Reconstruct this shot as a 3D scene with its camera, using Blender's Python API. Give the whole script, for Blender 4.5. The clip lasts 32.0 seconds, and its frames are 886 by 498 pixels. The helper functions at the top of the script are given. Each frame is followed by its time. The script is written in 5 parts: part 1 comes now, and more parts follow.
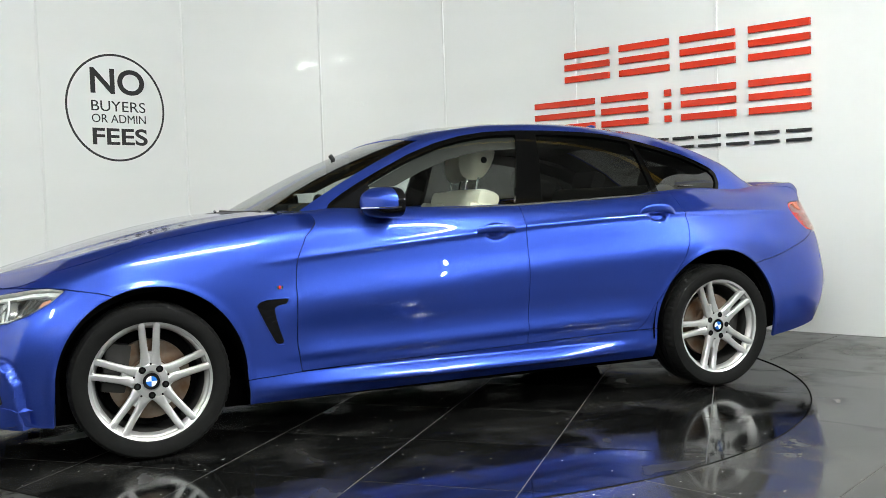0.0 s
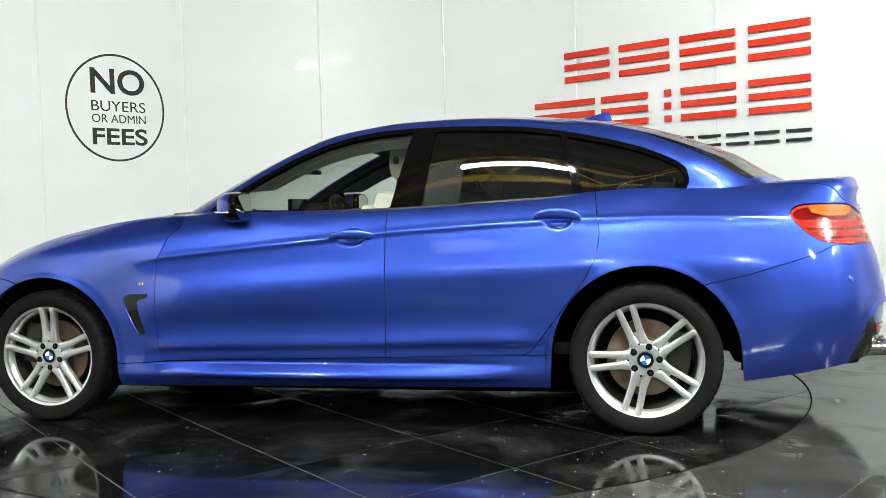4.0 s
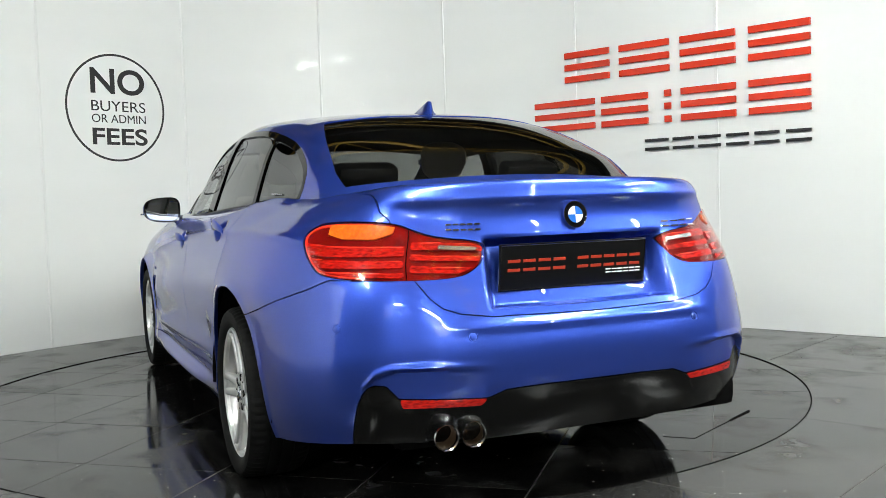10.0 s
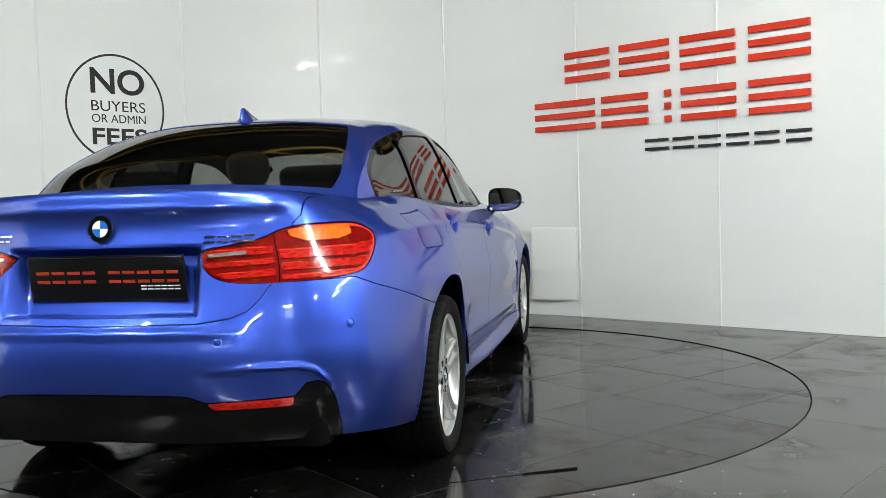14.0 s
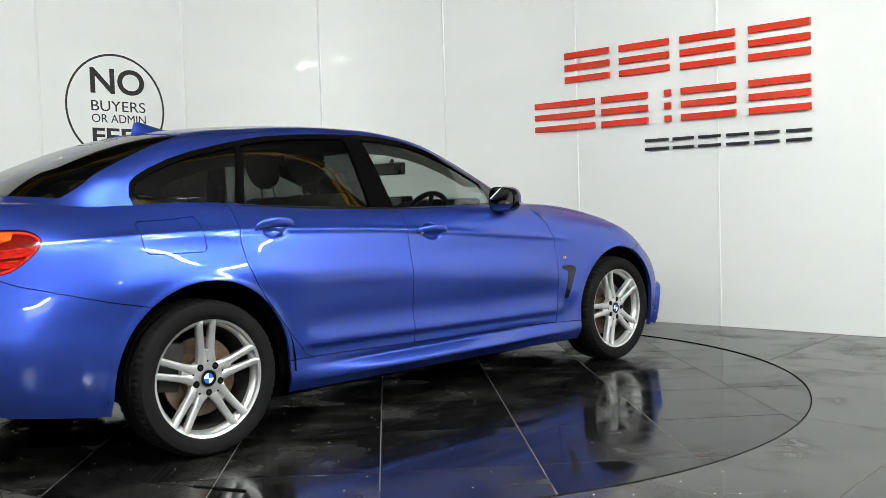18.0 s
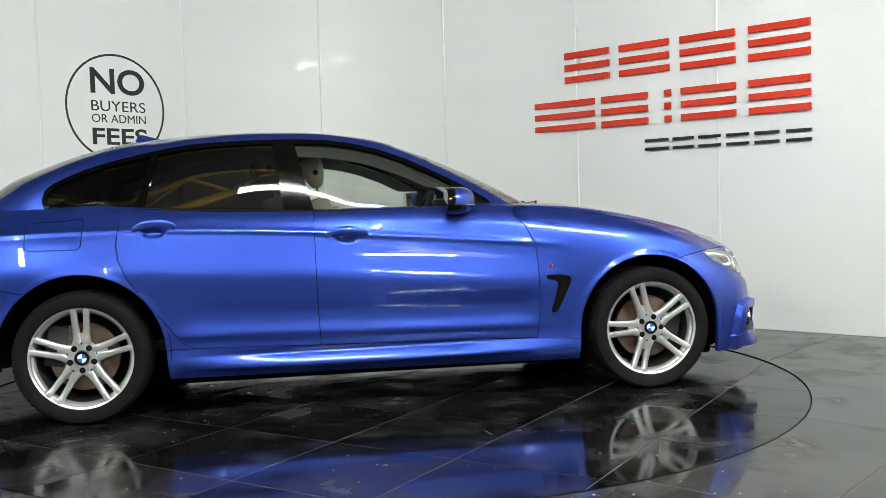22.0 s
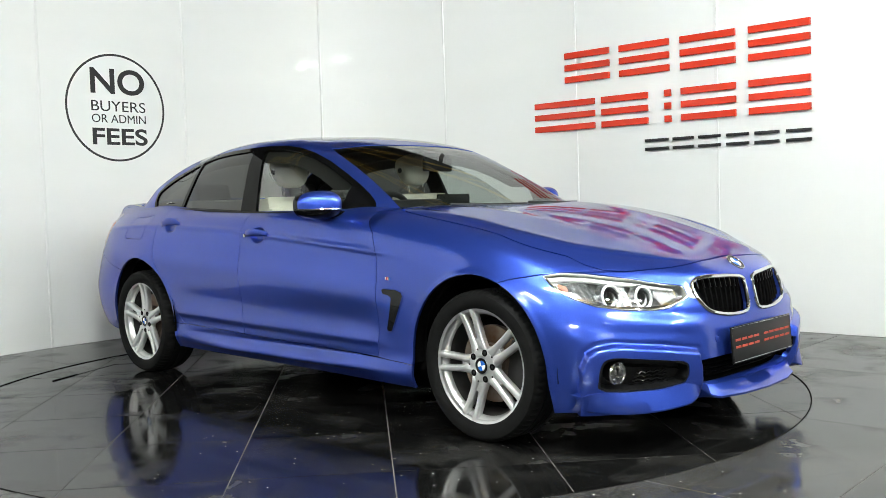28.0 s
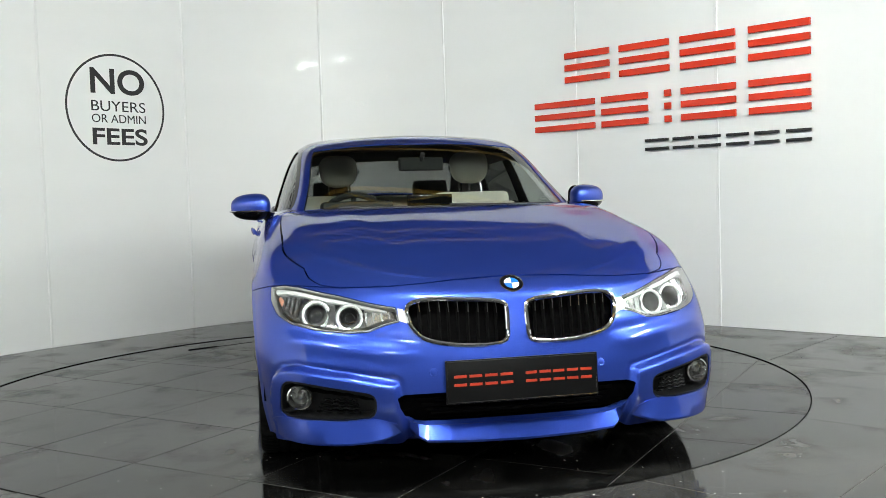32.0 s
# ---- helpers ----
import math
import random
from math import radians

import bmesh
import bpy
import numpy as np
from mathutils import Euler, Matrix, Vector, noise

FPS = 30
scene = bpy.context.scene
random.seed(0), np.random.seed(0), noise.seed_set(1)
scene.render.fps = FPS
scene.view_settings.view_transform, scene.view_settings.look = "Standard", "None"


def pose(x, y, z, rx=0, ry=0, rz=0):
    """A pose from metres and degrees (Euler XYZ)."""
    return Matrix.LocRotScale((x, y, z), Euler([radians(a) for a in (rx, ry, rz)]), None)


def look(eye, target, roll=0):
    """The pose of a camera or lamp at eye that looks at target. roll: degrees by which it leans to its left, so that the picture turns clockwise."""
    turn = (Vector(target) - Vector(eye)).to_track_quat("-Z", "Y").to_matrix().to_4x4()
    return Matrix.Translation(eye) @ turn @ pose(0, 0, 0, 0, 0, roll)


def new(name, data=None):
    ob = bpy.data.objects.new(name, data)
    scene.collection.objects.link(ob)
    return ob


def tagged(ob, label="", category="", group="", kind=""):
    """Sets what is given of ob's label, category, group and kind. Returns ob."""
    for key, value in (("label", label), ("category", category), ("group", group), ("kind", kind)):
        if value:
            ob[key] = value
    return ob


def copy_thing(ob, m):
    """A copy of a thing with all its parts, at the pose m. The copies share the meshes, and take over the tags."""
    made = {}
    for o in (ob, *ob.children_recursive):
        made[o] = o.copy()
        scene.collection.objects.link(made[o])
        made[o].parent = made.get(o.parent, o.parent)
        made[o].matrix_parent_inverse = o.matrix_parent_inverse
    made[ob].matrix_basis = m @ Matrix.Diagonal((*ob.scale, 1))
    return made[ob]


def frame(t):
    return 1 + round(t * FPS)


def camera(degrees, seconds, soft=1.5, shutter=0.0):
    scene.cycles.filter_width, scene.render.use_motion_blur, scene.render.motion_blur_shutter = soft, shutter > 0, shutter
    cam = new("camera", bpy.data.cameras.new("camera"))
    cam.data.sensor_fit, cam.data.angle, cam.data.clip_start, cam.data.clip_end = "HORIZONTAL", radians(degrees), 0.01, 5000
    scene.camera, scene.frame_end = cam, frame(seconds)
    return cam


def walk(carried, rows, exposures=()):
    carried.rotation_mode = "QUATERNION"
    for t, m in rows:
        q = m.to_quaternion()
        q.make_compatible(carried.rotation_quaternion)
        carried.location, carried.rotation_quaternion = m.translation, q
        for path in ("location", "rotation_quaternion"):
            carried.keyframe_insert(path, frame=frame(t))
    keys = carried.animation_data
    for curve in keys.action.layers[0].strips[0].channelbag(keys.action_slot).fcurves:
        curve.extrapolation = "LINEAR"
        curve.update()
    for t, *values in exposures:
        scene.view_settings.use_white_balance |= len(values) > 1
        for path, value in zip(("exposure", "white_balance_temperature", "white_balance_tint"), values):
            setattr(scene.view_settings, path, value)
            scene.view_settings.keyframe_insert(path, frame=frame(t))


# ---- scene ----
# ---- camera and light ----
FOV, EYE, YAW, PITCH, ROLL = 51.0, (0.0, -5.2242, 0.9881), 0.07021, -0.04978, -1.779
AIM = (EYE[0] + math.sin(YAW) * math.cos(PITCH), EYE[1] + math.cos(YAW) * math.cos(PITCH), EYE[2] + math.sin(PITCH))
cam = camera(FOV, 32.0, soft=0.7)
CAM_POSE = look(EYE, AIM, ROLL)
EXPOSURES = [(0, -0.08), (2, -0.14), (3.2, 0.05), (6, 0.16), (8, 0.2), (9, 0.03), (12, -0.08), (13, -0.2), (17, -0.17), (18, -0.06), (19, -0.14), (20, -0.18), (22, -0.18), (23, -0.06), (24, 0.02), (25, 0.1), (28, 0.16), (29, 0.03), (30, -0.07), (32, -0.05)]
walk(cam, [(0, CAM_POSE), (32, CAM_POSE)], EXPOSURES)

world = bpy.data.worlds.new("hall_world")
scene.world = world
world.use_nodes = True
world.node_tree.nodes["Background"].inputs[0].default_value = (0.55, 0.57, 0.6, 1)
world.node_tree.nodes["Background"].inputs[1].default_value = 0.05


# bare tube lights of the hall: place and turn; they glow by their own surface
TUBE_Z, TUBE_GLOW = 3.35, 615.0
TUBES = ((-0.1, -3.3, 2), (2.7, -3.3, -6), (-3.5, -4.7, 74), (5.5, -3.2, 108), (5.6, -6.9, 130), (-2.2, -9.6, 0), (2.2, -9.6, 0), (7.0, -4.9, 122))


# ---- materials ----
def material(name, colour, rough=0.5, metal=0.0, coat=0.0, noise_scale=0, vary=0.0, bump=0.0, bump_scale=60, rough_vary=0.0,
             emit=0.0, spec=0.5, coat_rough=0.008, colour2=None, stretch=(1, 1, 1), ior=1.45):
    m = bpy.data.materials.new(name)
    m.use_nodes = True
    nt = m.node_tree
    b = nt.nodes["Principled BSDF"]
    b.inputs["Base Color"].default_value = (*colour, 1)
    b.inputs["Roughness"].default_value = rough
    b.inputs["Metallic"].default_value = metal
    b.inputs["Coat Weight"].default_value = coat
    b.inputs["Coat Roughness"].default_value = coat_rough
    b.inputs["Specular IOR Level"].default_value = spec
    b.inputs["IOR"].default_value = ior
    if emit:
        b.inputs["Emission Color"].default_value = (*colour, 1)
        b.inputs["Emission Strength"].default_value = emit
    if noise_scale or bump:
        tc = nt.nodes.new("ShaderNodeTexCoord")
        mp = nt.nodes.new("ShaderNodeMapping")
        mp.inputs["Scale"].default_value = stretch
        nt.links.new(tc.outputs["Object"], mp.inputs[0])
    if noise_scale:
        big = nt.nodes.new("ShaderNodeTexNoise")
        big.inputs["Scale"].default_value, big.inputs["Detail"].default_value = noise_scale, 6
        nt.links.new(mp.outputs[0], big.inputs[0])
        ramp = nt.nodes.new("ShaderNodeValToRGB")
        c2 = colour2 or tuple(c * (1 - vary) for c in colour)
        ramp.color_ramp.elements[0].position, ramp.color_ramp.elements[1].position = 0.3, 0.7
        ramp.color_ramp.elements[0].color, ramp.color_ramp.elements[1].color = (*c2, 1), (*colour, 1)
        nt.links.new(big.outputs["Fac"], ramp.inputs[0])
        nt.links.new(ramp.outputs[0], b.inputs["Base Color"])
        if rough_vary:
            mr = nt.nodes.new("ShaderNodeMapRange")
            mr.inputs["To Min"].default_value, mr.inputs["To Max"].default_value = max(rough - rough_vary, 0.01), rough + rough_vary
            nt.links.new(big.outputs["Fac"], mr.inputs["Value"])
            nt.links.new(mr.outputs[0], b.inputs["Roughness"])
    if bump:
        small = nt.nodes.new("ShaderNodeTexNoise")
        small.inputs["Scale"].default_value, small.inputs["Detail"].default_value = bump_scale, 3
        nt.links.new(mp.outputs[0], small.inputs[0])
        bn = nt.nodes.new("ShaderNodeBump")
        bn.inputs["Strength"].default_value, bn.inputs["Distance"].default_value = bump, 0.002
        nt.links.new(small.outputs["Fac"], bn.inputs["Height"])
        nt.links.new(bn.outputs[0], b.inputs["Normal"])
    return m


def glass(name, tint, rough=0.0, shine=0.085):
    """Thin pane: a tinted see-through layer under a clear reflecting one."""
    m = bpy.data.materials.new(name)
    m.use_nodes = True
    nt = m.node_tree
    nt.nodes.remove(nt.nodes["Principled BSDF"])
    out = nt.nodes["Material Output"]
    tr, gl, mx, lw, pw, sc = (nt.nodes.new(k) for k in ("ShaderNodeBsdfTransparent", "ShaderNodeBsdfGlossy", "ShaderNodeMixShader", "ShaderNodeLayerWeight", "ShaderNodeMath", "ShaderNodeMath"))
    tr.inputs[0].default_value = (*tint, 1)
    gl.inputs["Roughness"].default_value = rough
    lw.inputs[0].default_value = 0.5
    pw.operation, pw.inputs[1].default_value = "POWER", 4.5
    sc.operation, sc.inputs[1].default_value, sc.inputs[2].default_value = "MULTIPLY_ADD", 10 * shine, shine
    nt.links.new(lw.outputs["Facing"], pw.inputs[0])
    nt.links.new(pw.outputs[0], sc.inputs[0])
    nt.links.new(sc.outputs[0], mx.inputs[0])
    nt.links.new(tr.outputs[0], mx.inputs[1])
    nt.links.new(gl.outputs[0], mx.inputs[2])
    nt.links.new(mx.outputs[0], out.inputs[0])
    return m


def paint(name, colour, flake):
    """Metallic paint: flakes of slightly differing tilt under a clear coat."""
    m = material(name, colour, 0.37, 0.84, 1.0)
    nt = m.node_tree
    b = nt.nodes["Principled BSDF"]
    b.inputs["Specular Tint"].default_value = (0.05, 0.09, 0.45, 1)
    b.inputs["Coat IOR"].default_value = 1.52
    tc, vor = nt.nodes.new("ShaderNodeTexCoord"), nt.nodes.new("ShaderNodeTexVoronoi")
    vor.inputs["Scale"].default_value = 1600
    ramp = nt.nodes.new("ShaderNodeMix")
    ramp.data_type = "RGBA"
    ramp.inputs[6].default_value, ramp.inputs[7].default_value = (*colour, 1), (*flake, 1)
    mul = nt.nodes.new("ShaderNodeMath")
    mul.operation, mul.inputs[1].default_value = "MULTIPLY", 0.55
    nt.links.new(tc.outputs["Object"], vor.inputs[0])
    sep = nt.nodes.new("ShaderNodeSeparateColor")
    nt.links.new(vor.outputs["Color"], sep.inputs[0])
    nt.links.new(sep.outputs[0], mul.inputs[0])
    nt.links.new(mul.outputs[0], ramp.inputs[0])
    nt.links.new(ramp.outputs[2], b.inputs["Base Color"])
    return m


def tile_material(name, dark, light):
    """Polished dark porcelain: cloudy veins, smears of dust, each tile a little different."""
    m = material(name, dark, 0.08, 0, 0, noise_scale=2.2, colour2=light, rough_vary=0.05, bump=0.02, bump_scale=9)
    nt = m.node_tree
    b = nt.nodes["Principled BSDF"]
    b.inputs["Specular IOR Level"].default_value = 0.23
    tc = nt.nodes.new("ShaderNodeTexCoord")
    vein = nt.nodes.new("ShaderNodeTexNoise")
    vein.inputs["Scale"].default_value, vein.inputs["Detail"].default_value, vein.inputs["Distortion"].default_value = 3.4, 9, 1.6
    dust = nt.nodes.new("ShaderNodeTexVoronoi")
    dust.inputs["Scale"].default_value = 15
    info = nt.nodes.new("ShaderNodeObjectInfo")
    add = nt.nodes.new("ShaderNodeVectorMath")
    add.operation = "ADD"
    nt.links.new(tc.outputs["Object"], add.inputs[0])
    spread = nt.nodes.new("ShaderNodeVectorMath")
    spread.operation, spread.inputs[1].default_value = "MULTIPLY", (31.0, -17.0, 9.0)
    nt.links.new(info.outputs["Random"], spread.inputs[0])
    nt.links.new(spread.outputs[0], add.inputs[1])
    nt.links.new(add.outputs[0], vein.inputs[0])
    nt.links.new(tc.outputs["Object"], dust.inputs[0])
    r1, r2 = nt.nodes.new("ShaderNodeValToRGB"), nt.nodes.new("ShaderNodeValToRGB")
    e = r1.color_ramp.elements
    e[0].position, e[0].color, e[1].position, e[1].color = 0.49, (0, 0, 0, 1), 0.5, (0.35, 0.35, 0.35, 1)
    e.new(0.515).color = (0, 0, 0, 1)
    e = r2.color_ramp.elements
    e[0].position, e[0].color, e[1].position, e[1].color = 0.045, (1, 1, 1, 1), 0.06, (0, 0, 0, 1)
    nt.links.new(vein.outputs["Fac"], r1.inputs[0])
    nt.links.new(dust.outputs["Distance"], r2.inputs[0])
    old = b.inputs["Base Color"].links[0].from_socket
    for ramp, tone in ((r1, tuple(c * 2.2 + 0.03 for c in light)), (r2, (0.6, 0.6, 0.58))):
        mx = nt.nodes.new("ShaderNodeMix")
        mx.data_type = "RGBA"
        mx.inputs[7].default_value = (*tone, 1)
        nt.links.new(ramp.outputs[0], mx.inputs[0])
        nt.links.new(old, mx.inputs[6])
        old = mx.outputs[2]
    nt.links.new(old, b.inputs["Base Color"])
    # dusty smears: dull, lighter patches with streaky edges
    smear, r3, mx, mr = (nt.nodes.new(k) for k in ("ShaderNodeTexNoise", "ShaderNodeValToRGB", "ShaderNodeMix", "ShaderNodeMath"))
    smear.inputs["Scale"].default_value, smear.inputs["Detail"].default_value, smear.inputs["Distortion"].default_value = 3.1, 10, 0.35
    e = r3.color_ramp.elements
    e[0].position, e[0].color, e[1].position, e[1].color = 0.48, (0, 0, 0, 1), 0.76, (0.34, 0.34, 0.34, 1)
    nt.links.new(add.outputs[0], smear.inputs[0])
    nt.links.new(smear.outputs["Fac"], r3.inputs[0])
    mx.data_type = "RGBA"
    mx.inputs[7].default_value = (0.075, 0.072, 0.067, 1)
    nt.links.new(r3.outputs[0], mx.inputs[0])
    nt.links.new(old, mx.inputs[6])
    nt.links.new(mx.outputs[2], b.inputs["Base Color"])
    mr.operation, mr.inputs[1].default_value = "MULTIPLY_ADD", 0.9
    nt.links.new(r3.outputs[0], mr.inputs[0])
    nt.links.new(b.inputs["Roughness"].links[0].from_socket, mr.inputs[2])
    nt.links.new(mr.outputs[0], b.inputs["Roughness"])
    return m


BLUE = paint("blue_metallic_paint", (0.020, 0.048, 0.32), (0.074, 0.152, 0.70))
BLACK_GLOSS = material("black_gloss", (0.004, 0.004, 0.0045), 0.025, spec=0.45)
FRAME_BLACK = material("window_frame_black", (0.002, 0.002, 0.002), 0.06, spec=0.15)
BLACK_TRIM = material("black_plastic", (0.006, 0.006, 0.0065), 0.4, spec=0.35, noise_scale=40, vary=0.3, bump=0.15, bump_scale=400)
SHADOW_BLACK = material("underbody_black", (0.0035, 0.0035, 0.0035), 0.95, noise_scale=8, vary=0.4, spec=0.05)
RUBBER = material("tyre_rubber", (0.0065, 0.0065, 0.0065), 0.75, spec=0.14, noise_scale=25, vary=0.35, bump=0.2, bump_scale=180)
ALLOY = material("silver_alloy", (0.70, 0.70, 0.70), 0.3, 0.82, 0.4, noise_scale=12, vary=0.08)
ALLOY_DARK = material("barrel_alloy", (0.22, 0.21, 0.2), 0.45, 0.8, noise_scale=9, vary=0.3)
CHROME = material("chrome", (0.80, 0.80, 0.81), 0.07, 1.0)
STEEL = material("brake_steel", (0.20, 0.17, 0.14), 0.4, 0.7, noise_scale=14, colour2=(0.11, 0.05, 0.02))
# alloy darkened by hand: the shade inside the wheel is in this colour
BARREL = material("barrel_painted_shade", (0.035, 0.034, 0.033), 0.5, 0.4, noise_scale=9, vary=0.4)
LAMP_DARK = material("lamp_housing", (0.42, 0.42, 0.43), 0.2, 0.7, noise_scale=28, vary=0.85)
LEATHER = material("cream_leather", (0.72, 0.68, 0.58), 0.5, noise_scale=6, vary=0.1, bump=0.25, bump_scale=220)
CABIN_DARK = material("dark_cabin_plastic", (0.010, 0.0095, 0.009), 0.6, noise_scale=30, vary=0.3, bump=0.2, bump_scale=300)
WHITE = material("white_enamel", (0.85, 0.85, 0.85), 0.3)
BADGE_BLUE = material("badge_blue", (0.01, 0.11, 0.45), 0.25, coat=1)
BADGE_RED = material("badge_red", (0.6, 0.02, 0.02), 0.3, coat=1)
SOOT = material("sooty_pipe", (0.13, 0.085, 0.05), 0.45, metal=0.6)
AMBER = material("amber_lens", (0.5, 0.24, 0.17), 0.15, coat=1)
RED_LENS = material("red_lens", (0.52, 0.012, 0.007), 0.16, coat=0.5, spec=0.4, noise_scale=60, colour2=(0.14, 0.002, 0.002), stretch=(1, 1, 3))
RED_DEEP = material("red_lens_deep", (0.10, 0.002, 0.002), 0.12, coat=0.8, spec=0.3, noise_scale=22, colour2=(0.18, 0.004, 0.003))
RED_BRIGHT = material("red_lens_bright", (0.85, 0.05, 0.022), 0.2, coat=0.5, noise_scale=90, colour2=(0.5, 0.014, 0.008))
ORANGE_LENS = material("orange_lens", (0.74, 0.15, 0.012), 0.2, coat=0.5, noise_scale=70, colour2=(0.5, 0.09, 0.008))
LAMP_SILVER = material("lamp_reflector", (0.72, 0.72, 0.73), 0.2, 0.95, noise_scale=45, vary=0.45)
RED_CLEAR = glass("red_cover_glass", (0.98, 0.9, 0.88), rough=0.01, shine=0.035)
PLATE_RED = material("plate_red", (0.34, 0.035, 0.014), 0.35, noise_scale=30, vary=0.2)
CLEAR = glass("clear_glass", (0.93, 0.95, 0.94))
WINDOW_CLEAR = glass("window_glass", (0.80, 0.84, 0.81))
SCREEN_GLASS = glass("windscreen_glass", (0.62, 0.66, 0.64))
WINDOW_DARK = glass("privacy_glass", (0.10, 0.104, 0.10))
REAR_GLASS = glass("rear_window_glass", (0.32, 0.32, 0.31))
MIRROR = material("mirror_glass", (0.5, 0.52, 0.53), 0.02, 1.0)
PLATE_BLACK = material("plate_black", (0.004, 0.004, 0.0042), 0.3, spec=0.25)
DIFFUSER_BLACK = material("satin_black", (0.004, 0.004, 0.004), 0.16, noise_scale=15, vary=0.4, spec=0.4)
SIGN_RED = material("red_acrylic", (0.62, 0.036, 0.013), 0.25, noise_scale=3, vary=0.06)
SIGN_BLACK = material("black_acrylic", (0.012, 0.012, 0.013), 0.35, noise_scale=3, vary=0.1)
WALL_WHITE = material("white_gloss_panel", (0.74, 0.75, 0.74), 0.34, noise_scale=0.9, vary=0.03, rough_vary=0.04, bump=0.012, bump_scale=2.5, spec=0.22, coat=0.1, coat_rough=0.015, stretch=(0.2, 0.2, 3.0))
JOINT = material("white_joint_strip", (0.74, 0.75, 0.74), 0.3, noise_scale=5, vary=0.08)
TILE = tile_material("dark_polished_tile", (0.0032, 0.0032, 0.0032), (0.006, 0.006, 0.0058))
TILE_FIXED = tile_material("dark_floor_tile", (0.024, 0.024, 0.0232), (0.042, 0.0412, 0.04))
GROUT = material("grey_grout", (0.11, 0.105, 0.098), 0.4, noise_scale=20, vary=0.4, spec=0.25)
GROUT_DARK = material("dark_grout", (0.13, 0.125, 0.118), 0.7, noise_scale=20, vary=0.4)
HALL_GREY = material("hall_wall_paint", (0.032, 0.031, 0.029), 0.7, noise_scale=0.8, vary=0.3)
HALL_ROOF = material("hall_roof_sheet", (0.07, 0.07, 0.068), 0.7, noise_scale=1.1, vary=0.4)
BEAM = material("ochre_steel", (0.5, 0.31, 0.05), 0.5, noise_scale=3, vary=0.25)
DAYLIGHT = material("daylight_pane", (0.9, 0.97, 1.0), 0.3, emit=1.5)
TUBE = material("tube_glow", (0.955, 1.0, 0.965), 0.5, emit=TUBE_GLOW)


# ---- mesh helpers ----
def mesh_from(name, verts, faces, mat, smooth=35):
    me = bpy.data.meshes.new(name)
    me.from_pydata([tuple(v) for v in verts], [], [tuple(int(i) for i in f) for f in faces])
    me.materials.append(mat)
    me.validate()
    if smooth:
        me.polygons.foreach_set("use_smooth", [True] * len(me.polygons))
        me.set_sharp_from_angle(angle=radians(smooth))
    me.update()
    return me


def part(name, bm, mat, parent=None, label="", m=None, smooth=35, recalc=True):
    """One bmesh (freed) or mesh as one object under a thing or a part."""
    if isinstance(bm, bmesh.types.BMesh):
        if recalc:
            bmesh.ops.recalc_face_normals(bm, faces=bm.faces)
        me = bpy.data.meshes.new(name)
        bm.to_mesh(me)
        bm.free()
        me.materials.append(mat)
        if smooth:
            me.polygons.foreach_set("use_smooth", [True] * len(me.polygons))
            me.set_sharp_from_angle(angle=radians(smooth))
    else:
        me = bm
    ob = new(name, me)
    if parent:
        ob.parent = parent
    if m is not None:
        ob.matrix_basis = m
    return tagged(ob, label) if label else ob


def box(sx, sy, sz, at=(0, 0, 0), bevel=0.0, seg=2, rot=None, bm=None):
    out = bm or bmesh.new()
    t = Matrix.Translation(at) @ (rot.to_4x4() if rot else Matrix()) @ Matrix.Diagonal((sx, sy, sz, 1))
    made = bmesh.ops.create_cube(out, size=1, matrix=t)
    if bevel:
        edges = list({e for v in made["verts"] for e in v.link_edges})
        bmesh.ops.bevel(out, geom=edges, offset=bevel, segments=seg, profile=0.7, affect="EDGES")
    return out


def lathe(profile, steps=48, bm=None, axis="Y", close=False):
    """Turn a profile of (radius, along) about an axis."""
    out = bm or bmesh.new()
    rings = []
    for k in range(steps):
        a = 2 * math.pi * k / steps
        c, s = math.cos(a), math.sin(a)
        rings.append([out.verts.new((r * c, y, r * s) if axis == "Y" else (r * c, r * s, y) if axis == "Z" else (y, r * c, r * s)) for r, y in profile])
    n = len(profile)
    for k in range(steps):
        a, b = rings[k], rings[(k + 1) % steps]
        for i in range(n if close else n - 1):
            j = (i + 1) % n
            out.faces.new((a[i], b[i], b[j], a[j]))
    return out


def prism(poly, depth, bm=None, bevel=0.0, at=Matrix()):
    """Extrude a closed outline of (x, z) points along y by depth."""
    out = bm or bmesh.new()
    a = [out.verts.new(at @ Vector((x, 0, z))) for x, z in poly]
    b = [out.verts.new(at @ Vector((x, depth, z))) for x, z in poly]
    n = len(poly)
    out.faces.new(a)
    out.faces.new(list(reversed(b)))
    side = [out.faces.new((a[i], b[i], b[(i + 1) % n], a[(i + 1) % n])) for i in range(n)]
    if bevel:
        edges = [e for e in {e for f in side for e in f.edges} if abs((e.verts[0].co - e.verts[1].co).length - depth) > 1e-6 or n > 12]
        bmesh.ops.bevel(out, geom=[e for e in edges if e.is_valid], offset=bevel, segments=1, affect="EDGES")
    return out


